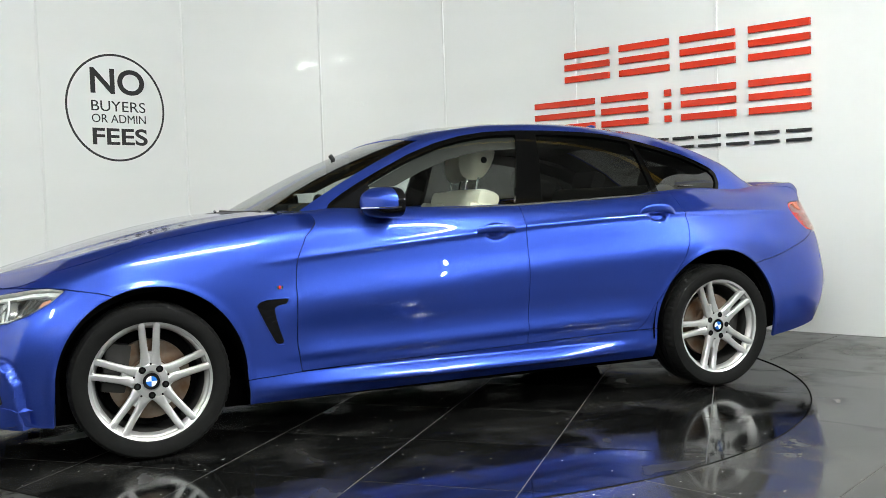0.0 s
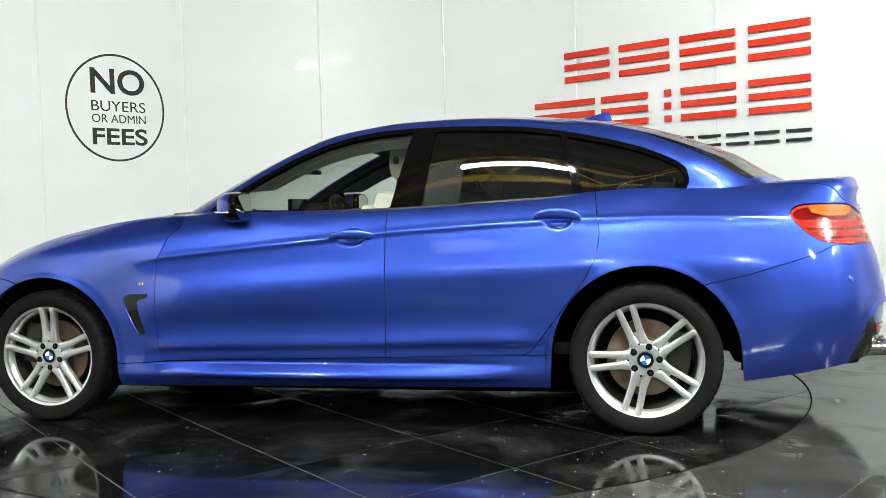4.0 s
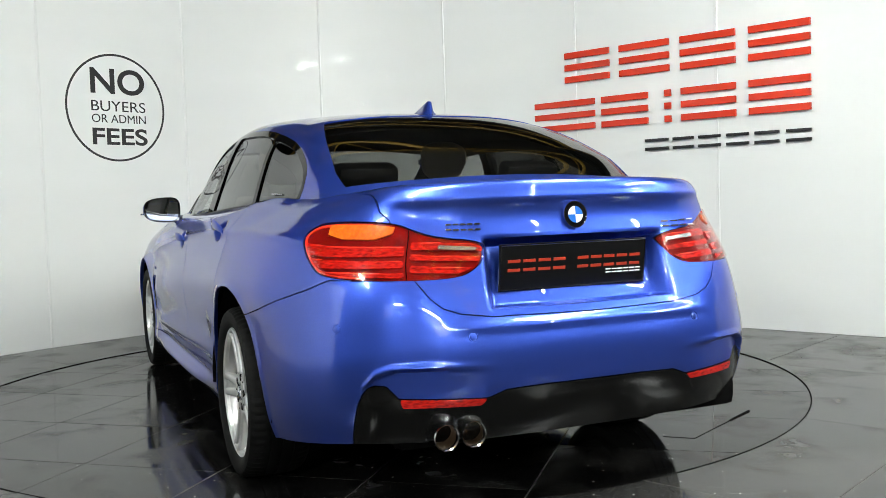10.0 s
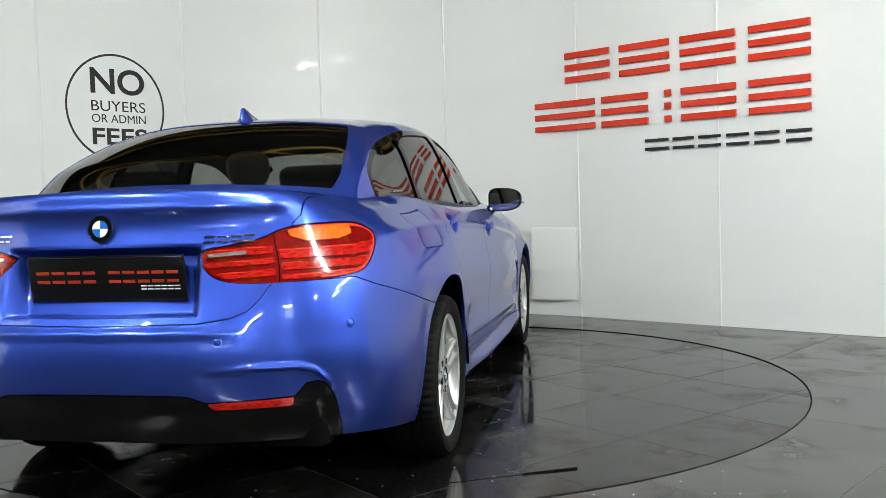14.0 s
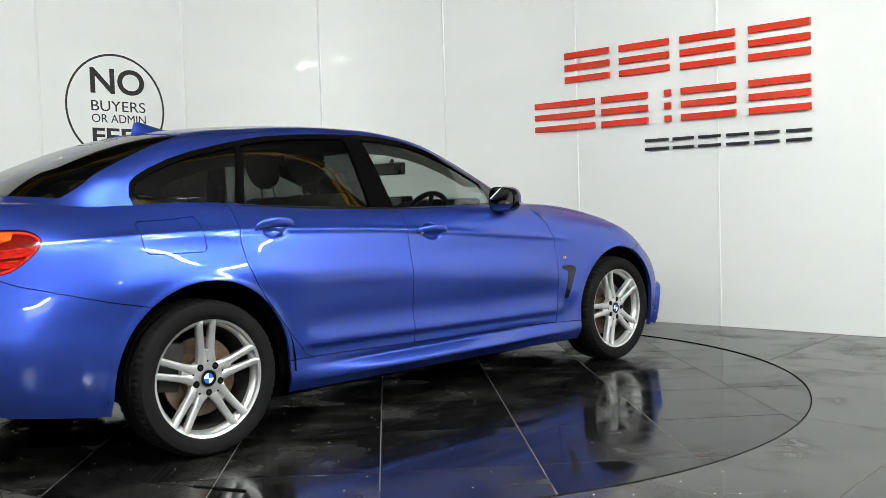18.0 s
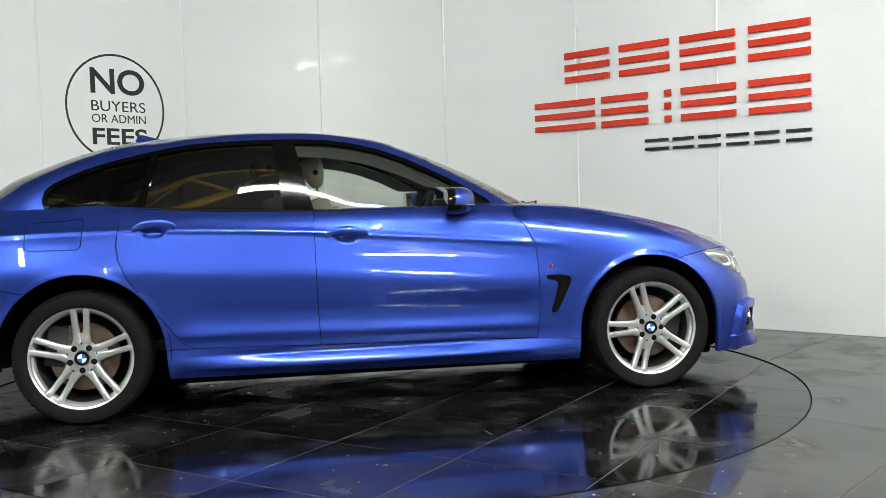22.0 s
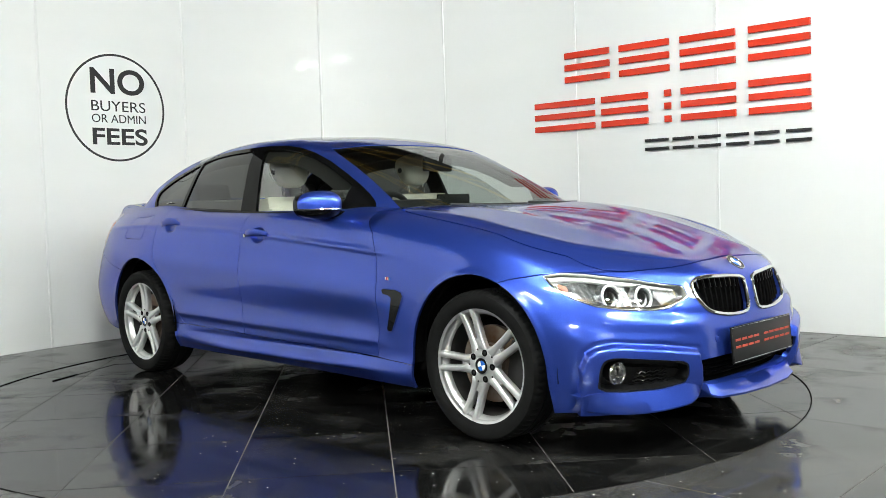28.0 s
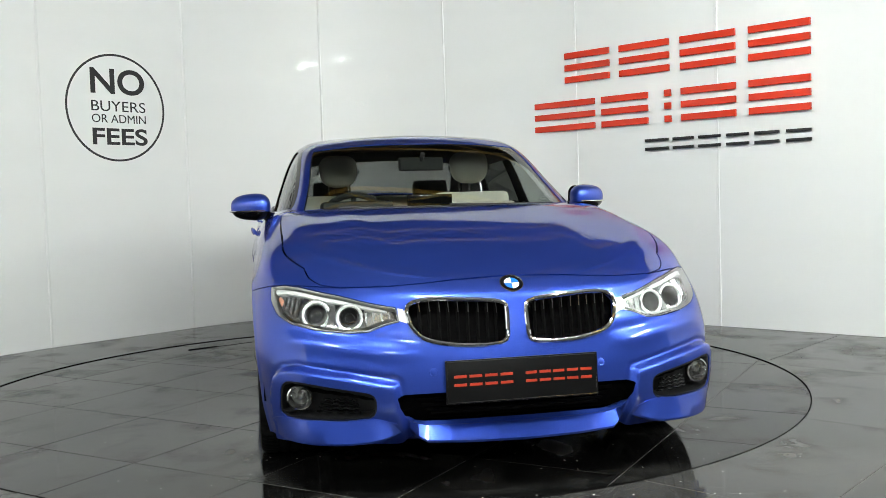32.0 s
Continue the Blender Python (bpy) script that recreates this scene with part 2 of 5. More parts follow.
def tube(points, radius, sides=8, bm=None, closed=False):
    """A round bar along a line of points."""
    out = bm or bmesh.new()
    pts = [Vector(p) for p in points]
    n = len(pts)
    rings = []
    up = Vector((0.3, 0.2, 0.93)).normalized()
    for i, p in enumerate(pts):
        if closed:
            d = (pts[(i + 1) % n] - pts[i - 1]).normalized()
        else:
            d = (pts[min(i + 1, n - 1)] - pts[max(i - 1, 0)]).normalized()
        u = d.cross(up)
        if u.length < 1e-3:
            u = d.cross(Vector((1, 0, 0)))
        u.normalize()
        w = d.cross(u)
        rings.append([out.verts.new(p + (u * math.cos(2 * math.pi * k / sides) + w * math.sin(2 * math.pi * k / sides)) * radius) for k in range(sides)])
    for i in range(n if closed else n - 1):
        a, b = rings[i], rings[(i + 1) % n]
        for k in range(sides):
            out.faces.new((a[k], a[(k + 1) % sides], b[(k + 1) % sides], b[k]))
    if not closed:
        out.faces.new(rings[0])
        out.faces.new(list(reversed(rings[-1])))
    return out


def empty(name):
    ob = new(name)
    ob.empty_display_size = 0.2
    return ob


def text_mesh(name, body, size, mat, depth=0.0, spacing=1.0, bold=0.0):
    """Lettering of the built-in font as a mesh, its lower left corner at the origin, in x and y."""
    cu = bpy.data.curves.new(name, "FONT")
    cu.body, cu.size, cu.extrude, cu.space_character, cu.offset = body, size, depth, spacing, bold
    ob = bpy.data.objects.new(name, cu)
    scene.collection.objects.link(ob)
    me = bpy.data.meshes.new_from_object(ob.evaluated_get(bpy.context.evaluated_depsgraph_get()))
    bpy.data.objects.remove(ob)
    co = np.array([v.co[:] for v in me.vertices])
    low, high = co.min(0), co.max(0)
    for v in me.vertices:
        v.co.x -= low[0]
        v.co.y -= low[1]
    me.materials.clear()
    me.materials.append(mat)
    return me, float(high[0] - low[0]), float(high[1] - low[1])


# ---- surfaces cut by fields ----
def clip(V, F, field):
    """Keep the part of a triangle mesh where the field is positive; new points lie on its zero line."""
    if not len(F):
        return V, F
    f = np.asarray(field(V), float)
    f = np.where(np.abs(f) < 1e-9, 1e-9, f)
    s = f > 0
    cnt = s[F].sum(1)
    one, two = F[cnt == 1], F[cnt == 2]

    def turn(T, want):
        out = T.copy()
        for k in range(3):
            rows = s[T[:, k]] == want
            out[rows] = np.stack([T[rows, k], T[rows, (k + 1) % 3], T[rows, (k + 2) % 3]], 1)
        return out

    one, two = turn(one, True), turn(two, False)
    pairs = np.concatenate([one[:, [0, 1]], one[:, [0, 2]], two[:, [0, 1]], two[:, [0, 2]]]) if len(one) + len(two) else np.zeros((0, 2), int)
    if len(pairs):
        keys, inv = np.unique(np.sort(pairs, 1), axis=0, return_inverse=True)
        inv = np.ravel(inv)
        a, b = keys[:, 0], keys[:, 1]
        k = (f[a] / (f[a] - f[b]))[:, None]
        ids = inv + len(V)
        V = np.concatenate([V, V[a] * (1 - k) + V[b] * k])
        n1, n2 = len(one), len(two)
        oab, oac, tab, tac = ids[:n1], ids[n1:2 * n1], ids[2 * n1:2 * n1 + n2], ids[2 * n1 + n2:]
        new_f = [F[cnt == 3], np.stack([one[:, 0], oab, oac], 1), np.stack([two[:, 1], two[:, 2], tac], 1), np.stack([two[:, 1], tac, tab], 1)]
        F = np.concatenate(new_f)
    else:
        F = F[cnt == 3]
    used, back = np.unique(F, return_inverse=True)
    return V[used], np.ravel(back).reshape(-1, 3)


def poly_field(poly, ca, cb, grow=0.0):
    """Signed distance to an outline in the columns ca and cb, positive inside."""
    P = np.array(poly, float)
    Q = np.roll(P, -1, 0)

    def field(V):
        x, y = V[:, ca], V[:, cb]
        best = np.full(len(V), 1e9)
        inside = np.zeros(len(V), bool)
        for (ax, ay), (bx, by) in zip(P, Q):
            dx, dy = bx - ax, by - ay
            k = np.clip(((x - ax) * dx + (y - ay) * dy) / (dx * dx + dy * dy + 1e-12), 0, 1)
            best = np.minimum(best, np.hypot(x - ax - k * dx, y - ay - k * dy))
            if abs(dy) > 1e-12:
                inside ^= ((ay > y) != (by > y)) & (x < dx * (y - ay) / dy + ax)
        return np.where(inside, best, -best) + grow
    return field


def flat_grid(x0, x1, y0, y1, n):
    gx, gy = np.meshgrid(np.linspace(x0, x1, n + 1), np.linspace(y0, y1, n + 1), indexing="ij")
    V = np.stack([gx.ravel(), gy.ravel(), np.zeros(gx.size)], 1)
    i, j = np.meshgrid(np.arange(n), np.arange(n), indexing="ij")
    a = (i * (n + 1) + j).ravel()
    return V, np.concatenate([np.stack([a, a + n + 1, a + n + 2], 1), np.stack([a, a + n + 2, a + 1], 1)])


def solid_sheet(V, F, thick):
    """Give a flat sheet its thickness downwards, with side faces."""
    n = len(V)
    W = np.concatenate([V, V - np.array([0, 0, thick])])
    e = np.concatenate([F[:, [0, 1]], F[:, [1, 2]], F[:, [2, 0]]])
    key = {(a, b) for a, b in e.tolist()}
    rim = [(a, b) for a, b in key if (b, a) not in key]
    return W, F.tolist() + [(a, a + n, b + n, b) for a, b in rim]


# ---- hall ----
TABLE_R, TABLE_Z, TILE_SIZE, FLOOR_TILE = 2.258, -0.006, 0.60, 1.20
floor_ob = part("floor", box(26, 26, 0.3, (0, 0, -0.19)), GROUT, label="dark polished tiled floor of a display hall", smooth=0)
# the round pit of the turntable is filled by the table itself
floor_ob.location.z = -0.004
tagged(floor_ob, kind="structure")


def tile_cells(angle, du, dv, reach, size):
    c, s = math.cos(angle), math.sin(angle)
    n = int(reach / size) + 1
    for i in range(-n, n + 1):
        for j in range(-n, n + 1):
            u, v = du + i * size, dv + j * size
            mu, mv = u + size / 2, v + size / 2
            yield u, v, c * mu - s * mv, s * mu + c * mv


def lay_tile(angle, u, v, size, field, mat, parent, gap, sunk):
    V, F = flat_grid(u + gap, u + size - gap, v + gap, v + size - gap, round(size / 0.06) if field else 1)
    c, s = math.cos(angle), math.sin(angle)
    V = np.stack([c * V[:, 0] - s * V[:, 1], s * V[:, 0] + c * V[:, 1], V[:, 2]], 1)
    if field:
        V, F = clip(V, F, field)
    if len(F):
        W, faces = solid_sheet(V, F, 0.004)
        W[:, 2] -= sunk
        part("floor_tile", mesh_from("floor_tile", W, faces, mat, 0), mat, parent)


A_FIX = radians(43.7)
cu, su = math.cos(A_FIX), math.sin(A_FIX)
V0 = -2.716
for u, v, mx, my in tile_cells(A_FIX, 0.42, V0, 6.5, FLOOR_TILE):
    r = math.hypot(mx, my)
    if r < TABLE_R - 0.9 or my < -5.8 or my > 3.8 or abs(mx) > 4.6:
        continue
    cut = (lambda V: np.hypot(V[:, 0], V[:, 1]) - TABLE_R - 0.002) if r < TABLE_R + 0.9 else None
    lay_tile(A_FIX, u, v, FLOOR_TILE, cut, TILE_FIXED, floor_ob, 0.0022, random.uniform(0, 0.0008))

# the same tiles over the rest of the hall, joined
V_far, F_far = [], []
for u, v, mx, my in tile_cells(A_FIX, 0.42, V0, 17.5, FLOOR_TILE):
    near = not (my < -5.8 or my > 3.8 or abs(mx) > 4.6)
    if near or abs(mx) > 11 or my < -11 or my > 9:
        continue
    k = len(V_far)
    for a, b in ((0.0022, 0.0022), (1.1978, 0.0022), (1.1978, 1.1978), (0.0022, 1.1978)):
        V_far.append((cu * (u + a) - su * (v + b), su * (u + a) + cu * (v + b), -0.0004))
    F_far.append((k, k + 1, k + 2, k + 3))
part("far_tiles", mesh_from("far_tiles", np.array(V_far), F_far, TILE_FIXED, 0), TILE_FIXED, floor_ob, "dark polished tiles")

part("grout_bed", lathe([(TABLE_R + 0.004, -0.0014), (15.0, -0.0014), (15.0, -0.02), (TABLE_R + 0.004, -0.02)], 192, axis="Z", close=True), GROUT, floor_ob, "light grout between the floor tiles", smooth=0)
turntable = empty("turntable")
tagged(turntable, "round turntable of dark polished tiles flush with the floor", "turntable")
part("deck", lathe([(0.0001, -0.0045), (TABLE_R - 0.005, -0.0045), (TABLE_R - 0.005, -0.003), (TABLE_R - 0.03, -0.0016), (0.0001, -0.0016)], 128, axis="Z"), GROUT_DARK, turntable, smooth=0)
A_TAB = radians(49.5)
for u, v, mx, my in tile_cells(A_TAB - math.pi / 2, 0.0, 0.0, 2.4, TILE_SIZE):
    r = math.hypot(mx, my)
    if r > TABLE_R + 0.45:
        continue
    cut = (lambda V: TABLE_R - 0.0045 - np.hypot(V[:, 0], V[:, 1])) if r > TABLE_R - 0.45 else None
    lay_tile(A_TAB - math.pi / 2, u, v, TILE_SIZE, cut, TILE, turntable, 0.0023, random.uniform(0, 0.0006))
# dark lifting slot and a rubber strip in the table
part("slot", tube([(-1.72, -1.0, 0.0002), (-1.89, -0.66, 0.0002), (-1.80, -0.57, 0.0002)], 0.0018, 6), SHADOW_BLACK, turntable, "thin dark slot in the table's tiles")
part("slot_end", tube([(-1.63, -1.18, 0.0005), (-1.70, -1.04, 0.0005), (-1.725, -0.99, 0.0003)], 0.0058, 6), SHADOW_BLACK, turntable, "dark rubber strip in the slot")
ring = part("turntable_gap", lathe([(TABLE_R + 0.0018, -0.0012), (TABLE_R + 0.0016, -0.03), (TABLE_R - 0.03, -0.03)], 192, axis="Z"), SHADOW_BLACK, label="dark step down to the sunken turntable", smooth=0)
tagged(ring, kind="structure")

WALL_LINE = [(-4.80, -4.22), (-4.76, -3.00), (-4.57, -1.81), (-4.278, -0.744), (-3.818, 0.284), (-3.213, 0.960), (-2.446, 1.859), (-1.564, 2.716), (-0.465, 3.309), (0.645, 3.119), (1.686, 2.438), (2.551, 1.553),
             (3.394, 0.692), (4.203, -0.147), (4.576, -1.208), (4.636, -2.258)]
WALL_H = 2.95
display_wall = empty("wall_display")
tagged(display_wall, "white glossy panelled wall curved round the turntable", kind="structure")


def wall_frame(i):
    """Origin at the floor on the panel's first edge, x along the wall, y into the wall."""
    a, b = Vector((*WALL_LINE[i], 0)), Vector((*WALL_LINE[i + 1], 0))
    x = (b - a).normalized()
    n = Vector((-x.y, x.x, 0))
    m = Matrix((x, n, Vector((0, 0, 1)))).transposed().to_4x4()
    m.translation = a
    return m, (b - a).length


def panel_curve(i, n=10):
    """Points along a panel; the three at the back bend into one another, the others are flat."""
    p = [Vector((*q, 0)) for q in WALL_LINE]
    a, b = p[i], p[i + 1]
    if i not in (7, 8, 9):
        return [a, b]
    ta = (b - p[i - 1]) / 2 if i > 7 else (p[i] - p[i - 1])
    tb = (p[i + 2] - a) / 2 if i < 9 else (p[i + 2] - p[i + 1])
    out = []
    for k in range(n + 1):
        t = k / n
        out.append(a * (2 * t ** 3 - 3 * t * t + 1) + ta * (t ** 3 - 2 * t * t + t) + b * (3 * t * t - 2 * t ** 3) + tb * (t ** 3 - t * t))
    return out


for i in range(len(WALL_LINE) - 1):
    line = panel_curve(i)
    bm = bmesh.new()
    prev = None
    for k, q in enumerate(line):
        d = (line[min(k + 1, len(line) - 1)] - line[max(k - 1, 0)]).normalized()
        back = Vector((-d.y, d.x, 0)) * 0.03
        q = q + d * (0.002 if k == 0 else -0.002 if k == len(line) - 1 else 0)
        ring = [bm.verts.new(v) for v in (q + Vector((0, 0, -0.003)), q + Vector((0, 0, WALL_H)), q + back + Vector((0, 0, WALL_H)), q + back + Vector((0, 0, -0.003)))]
        if prev:
            for e in range(4):
                bm.faces.new((prev[e], prev[(e + 1) % 4], ring[(e + 1) % 4], ring[e]))
        else:
            bm.faces.new(ring)
        prev = ring
    bm.faces.new(list(reversed(prev)))
    part("wall_panel", bm, WALL_WHITE, display_wall)
    if i:
        m, width = wall_frame(i)
        part("joint_strip", box(0.018, 0.016, WALL_H, (0, 0.0005, WALL_H / 2 - 0.002), 0.004, 1), JOINT, display_wall, m=m)

# access panel low on the wall beside a joint
m, width = wall_frame(9)
hatch = empty("access_panel")
tagged(hatch, "white access panel low on the glossy wall", "panel")
hatch.matrix_world = m
part("hatch_door", box(0.40, 0.012, 0.60, (width - 0.228, -0.007, 0.44), 0.004, 2), WALL_WHITE, hatch)
part("hatch_frame", box(0.42, 0.006, 0.62, (width - 0.228, -0.0032, 0.44), 0.002, 1), JOINT, hatch)

# hall behind the camera
for name, sx, sy, x, y in (("wall_north", 22, 0.2, 0, 9.1), ("wall_south", 22, 0.2, 0, -11.1), ("wall_east", 0.2, 20, 11.1, -1), ("wall_west", 0.2, 20, -11.1, -1)):
    tagged(part(name, box(sx, sy, 5.6, (x, y, 2.8)), HALL_GREY, label="plain grey hall wall", smooth=0), kind="structure")
for k, x in enumerate((-4.6, 3.2)):
    win = empty("window_%d" % (k + 1))
    tagged(win, "high daylit hall window with a white frame", kind="structure")
    win.matrix_world = pose(x, -10.99, 3.3)
    for px in (-0.62, 0, 0.62):
        part("pane", box(0.56, 0.01, 0.9, (px, 0, 0)), DAYLIGHT, win, smooth=0)
    for px in (-0.95, -0.31, 0.31, 0.95):
        part("mullion", box(0.06, 0.05, 1.02, (px, 0.01, 0), 0.006, 1), WHITE, win)
    for pz in (-0.48, 0.48):
        part("rail", box(1.9, 0.055, 0.06, (0, 0.012, pz), 0.006, 1), WHITE, win)
tagged(part("ceiling", box(22.4, 20.4, 0.2, (0, -1, 5.7)), HALL_ROOF, label="dark sheet roof of the hall", smooth=0), kind="structure")


def roof_truss(y):
    ob = empty("roof_truss")
    tagged(ob, "ochre painted steel roof truss", "truss", "trusses under the hall roof")
    top = [(x, y, 5.45 - 0.012 * x * x * 0.8) for x in np.linspace(-11, 11, 23)]
    low = [(x, y, 4.75 - 0.014 * x * x * 0.6) for x in np.linspace(-11, 11, 23)]
    part("top_chord", tube(top, 0.07, 6), BEAM, ob)
    part("bottom_chord", tube(low, 0.06, 6), BEAM, ob)
    for k in range(0, 22, 2):
        part("web_bar", tube([low[k], top[k + 1]], 0.03, 5), BEAM, ob)
        part("web_bar", tube([top[k + 1], low[k + 2]], 0.03, 5), BEAM, ob)
    return ob


for y in (-8.5, -5.0, -1.5, 2.0, 5.5):
    roof_truss(y)


def tube_light():
    ob = empty("tube_light")
    tagged(ob, "white fluorescent tube light hung under the roof", "ceiling light", "tube lights of the hall")
    part("housing", box(1.56, 0.05, 0.04, (0, 0, 0.06), 0.012), WHITE, ob)
    part("tube", tube([(-0.72, 0, 0), (0.72, 0, 0)], 0.026, 10), TUBE, ob, "glowing tube")
    for x in (-0.74, 0.74):
        part("socket", box(0.04, 0.05, 0.09, (x, 0, 0.02), 0.008), WHITE, ob)
    for x in (-0.6, 0.6):
        part("hanger", tube([(x, 0, 0.07), (x, 0, 5.605 - TUBE_Z)], 0.006, 5), STEEL, ob)
    return ob


first = tube_light()
first.matrix_basis = pose(TUBES[0][0], TUBES[0][1], TUBE_Z, 0, 0, TUBES[0][2])
for x, y, turn in TUBES[1:]:
    copy_thing(first, pose(x, y, TUBE_Z, 0, 0, turn))

# ---- signs on the wall ----
m, width = wall_frame(6)
fee_sign = empty("wall_sign")
tagged(fee_sign, "round black lettered sign on the white wall", "sign")
fee_sign.matrix_world = m @ Matrix.Translation((0.611, -0.003, 1.8105))
part("ring", lathe([(0.403, 0), (0.4195, 0), (0.4195, 0.002), (0.403, 0.002)], 96, close=True), SIGN_BLACK, fee_sign)
for words, low, height, wide in (("NO", 0.1045, 0.201, 0.459), ("BUYERS", -0.029, 0.0816, 0.459), ("OR ADMIN", -0.118, 0.065, 0.459), ("FEES", -0.291, 0.132, 0.467)):
    me, w0, h0 = text_mesh("word", words, 0.2, SIGN_BLACK, 0.001, bold=0.004 if words in ("NO", "FEES") else 0.0)
    t = Matrix.Translation((-0.211, 0.0012, low)) @ Matrix.Rotation(radians(90), 4, "X") @ Matrix.Diagonal((wide / w0, height / h0, 1, 1))
    part("word", me, SIGN_BLACK, fee_sign, m=t)

m, width = wall_frame(10)
logo = empty("wall_logo")
tagged(logo, "raised red and black bar sign on the white wall", "sign")
logo.matrix_world = m


def letter_bars(x0, x1, z0, z1, mat, rows, thick, bar):
    """Plain bars in the room of one letter."""
    for k in range(rows):
        z = z0 + bar / 2 + (z1 - z0 - bar) * (k / (rows - 1) if rows > 1 else 0.5)
        part("bar", box(x1 - x0, thick, bar, ((x0 + x1) / 2, -thick / 2 - 0.008, z), 0.002, 1), mat, logo)


for x0, x1 in ((-0.090, 0.333), (0.427, 0.861), (0.955, 1.391), (1.492, 1.934)):
    letter_bars(x0, x1, 1.948 - x0 * 0.008, 2.195 - x0 * 0.006, SIGN_RED, 3, 0.025, 0.05)
for x0, x1 in ((-0.497, 0.188), (0.255, 0.673), (0.819, 0.870), (0.958, 1.391), (1.491, 1.934)):
    letter_bars(x0, x1, 1.556 - x0 * 0.002, 1.803 - x0 * 0.001, SIGN_RED, 3, 0.025, 0.05)
for x0, x1 in ((0.643, 0.842), (0.881, 1.053), (1.091, 1.267), (1.312, 1.484), (1.528, 1.707), (1.758, 1.935)):
    letter_bars(x0, x1, 1.349 - x0 * 0.004, 1.438 - x0 * 0.005, SIGN_BLACK, 2, 0.02, 0.021)


# ---- car body surface ----
def spline(knots, P, at):
    """Natural cubic through the points P at the knots, read at other places."""
    k, P = np.asarray(knots, float), np.asarray(P, float)
    n = len(k)
    h = np.diff(k)
    A = np.zeros((n, n))
    R = np.zeros(P.shape)
    A[0, 0] = A[-1, -1] = 1
    for i in range(1, n - 1):
        A[i, i - 1], A[i, i], A[i, i + 1] = h[i - 1], 2 * (h[i - 1] + h[i]), h[i]
        R[i] = 6 * ((P[i + 1] - P[i]) / h[i] - (P[i] - P[i - 1]) / h[i - 1])
    M = np.linalg.solve(A, R.reshape(n, -1)).reshape(P.shape)
    i = np.clip(np.searchsorted(k, at) - 1, 0, n - 2)
    sh = (slice(None),) + (None,) * (P.ndim - 1)
    a, b, hh = (k[i + 1] - at)[sh], (at - k[i])[sh], h[i][sh]
    return M[i] * a ** 3 / (6 * hh) + M[i + 1] * b ** 3 / (6 * hh) + (P[i] / hh - M[i] * hh / 6) * a + (P[i + 1] / hh - M[i + 1] * hh / 6) * b


def loft(lines, guide, nu, nv, vknots):
    """A half body through long lines that run from the front's middle round the side to the rear's middle.
    Gives points with columns x, y, z, length along, line number, and the triangles."""
    L = np.array(lines, float)
    seg = np.linalg.norm(np.diff(L[guide], axis=0), axis=1)
    s = np.concatenate([[0], np.cumsum(seg)])
    flip = np.array([1, -1, 1])
    ext = np.concatenate([L[:, 3:0:-1] * flip, L, L[:, -2:-5:-1] * flip], 1)
    ks = np.concatenate([-s[3:0:-1], s, 2 * s[-1] - s[-2:-5:-1]])
    # dense places along, more of them round the ends
    at = np.interp(np.linspace(0, 1, nu), [0, 0.24, 0.76, 1], [0, 0.19 * s[-1], 0.81 * s[-1], s[-1]])
    C = spline(ks, ext.transpose(1, 0, 2), at)
    C[0, :, 1] = C[-1, :, 1] = 0
    vk = np.asarray(vknots, float)
    vt = np.interp(np.linspace(0, len(vk) - 1, nv), np.arange(len(vk)), vk)
    G = spline(vk, C.transpose(1, 0, 2), vt)
    lead = np.linspace(0, len(vk) - 1, nv)
    G[:, :, 1] = np.maximum(G[:, :, 1], 0)
    V = np.concatenate([G.reshape(-1, 3), np.tile(at, nv)[:, None], np.repeat(lead, nu)[:, None]], 1)
    i, j = np.meshgrid(np.arange(nv - 1), np.arange(nu - 1), indexing="ij")
    a = (i * nu + j).ravel()
    F = np.concatenate([np.stack([a, a + nu + 1, a + nu], 1), np.stack([a, a + 1, a + nu + 1], 1)])
    return V, F, s


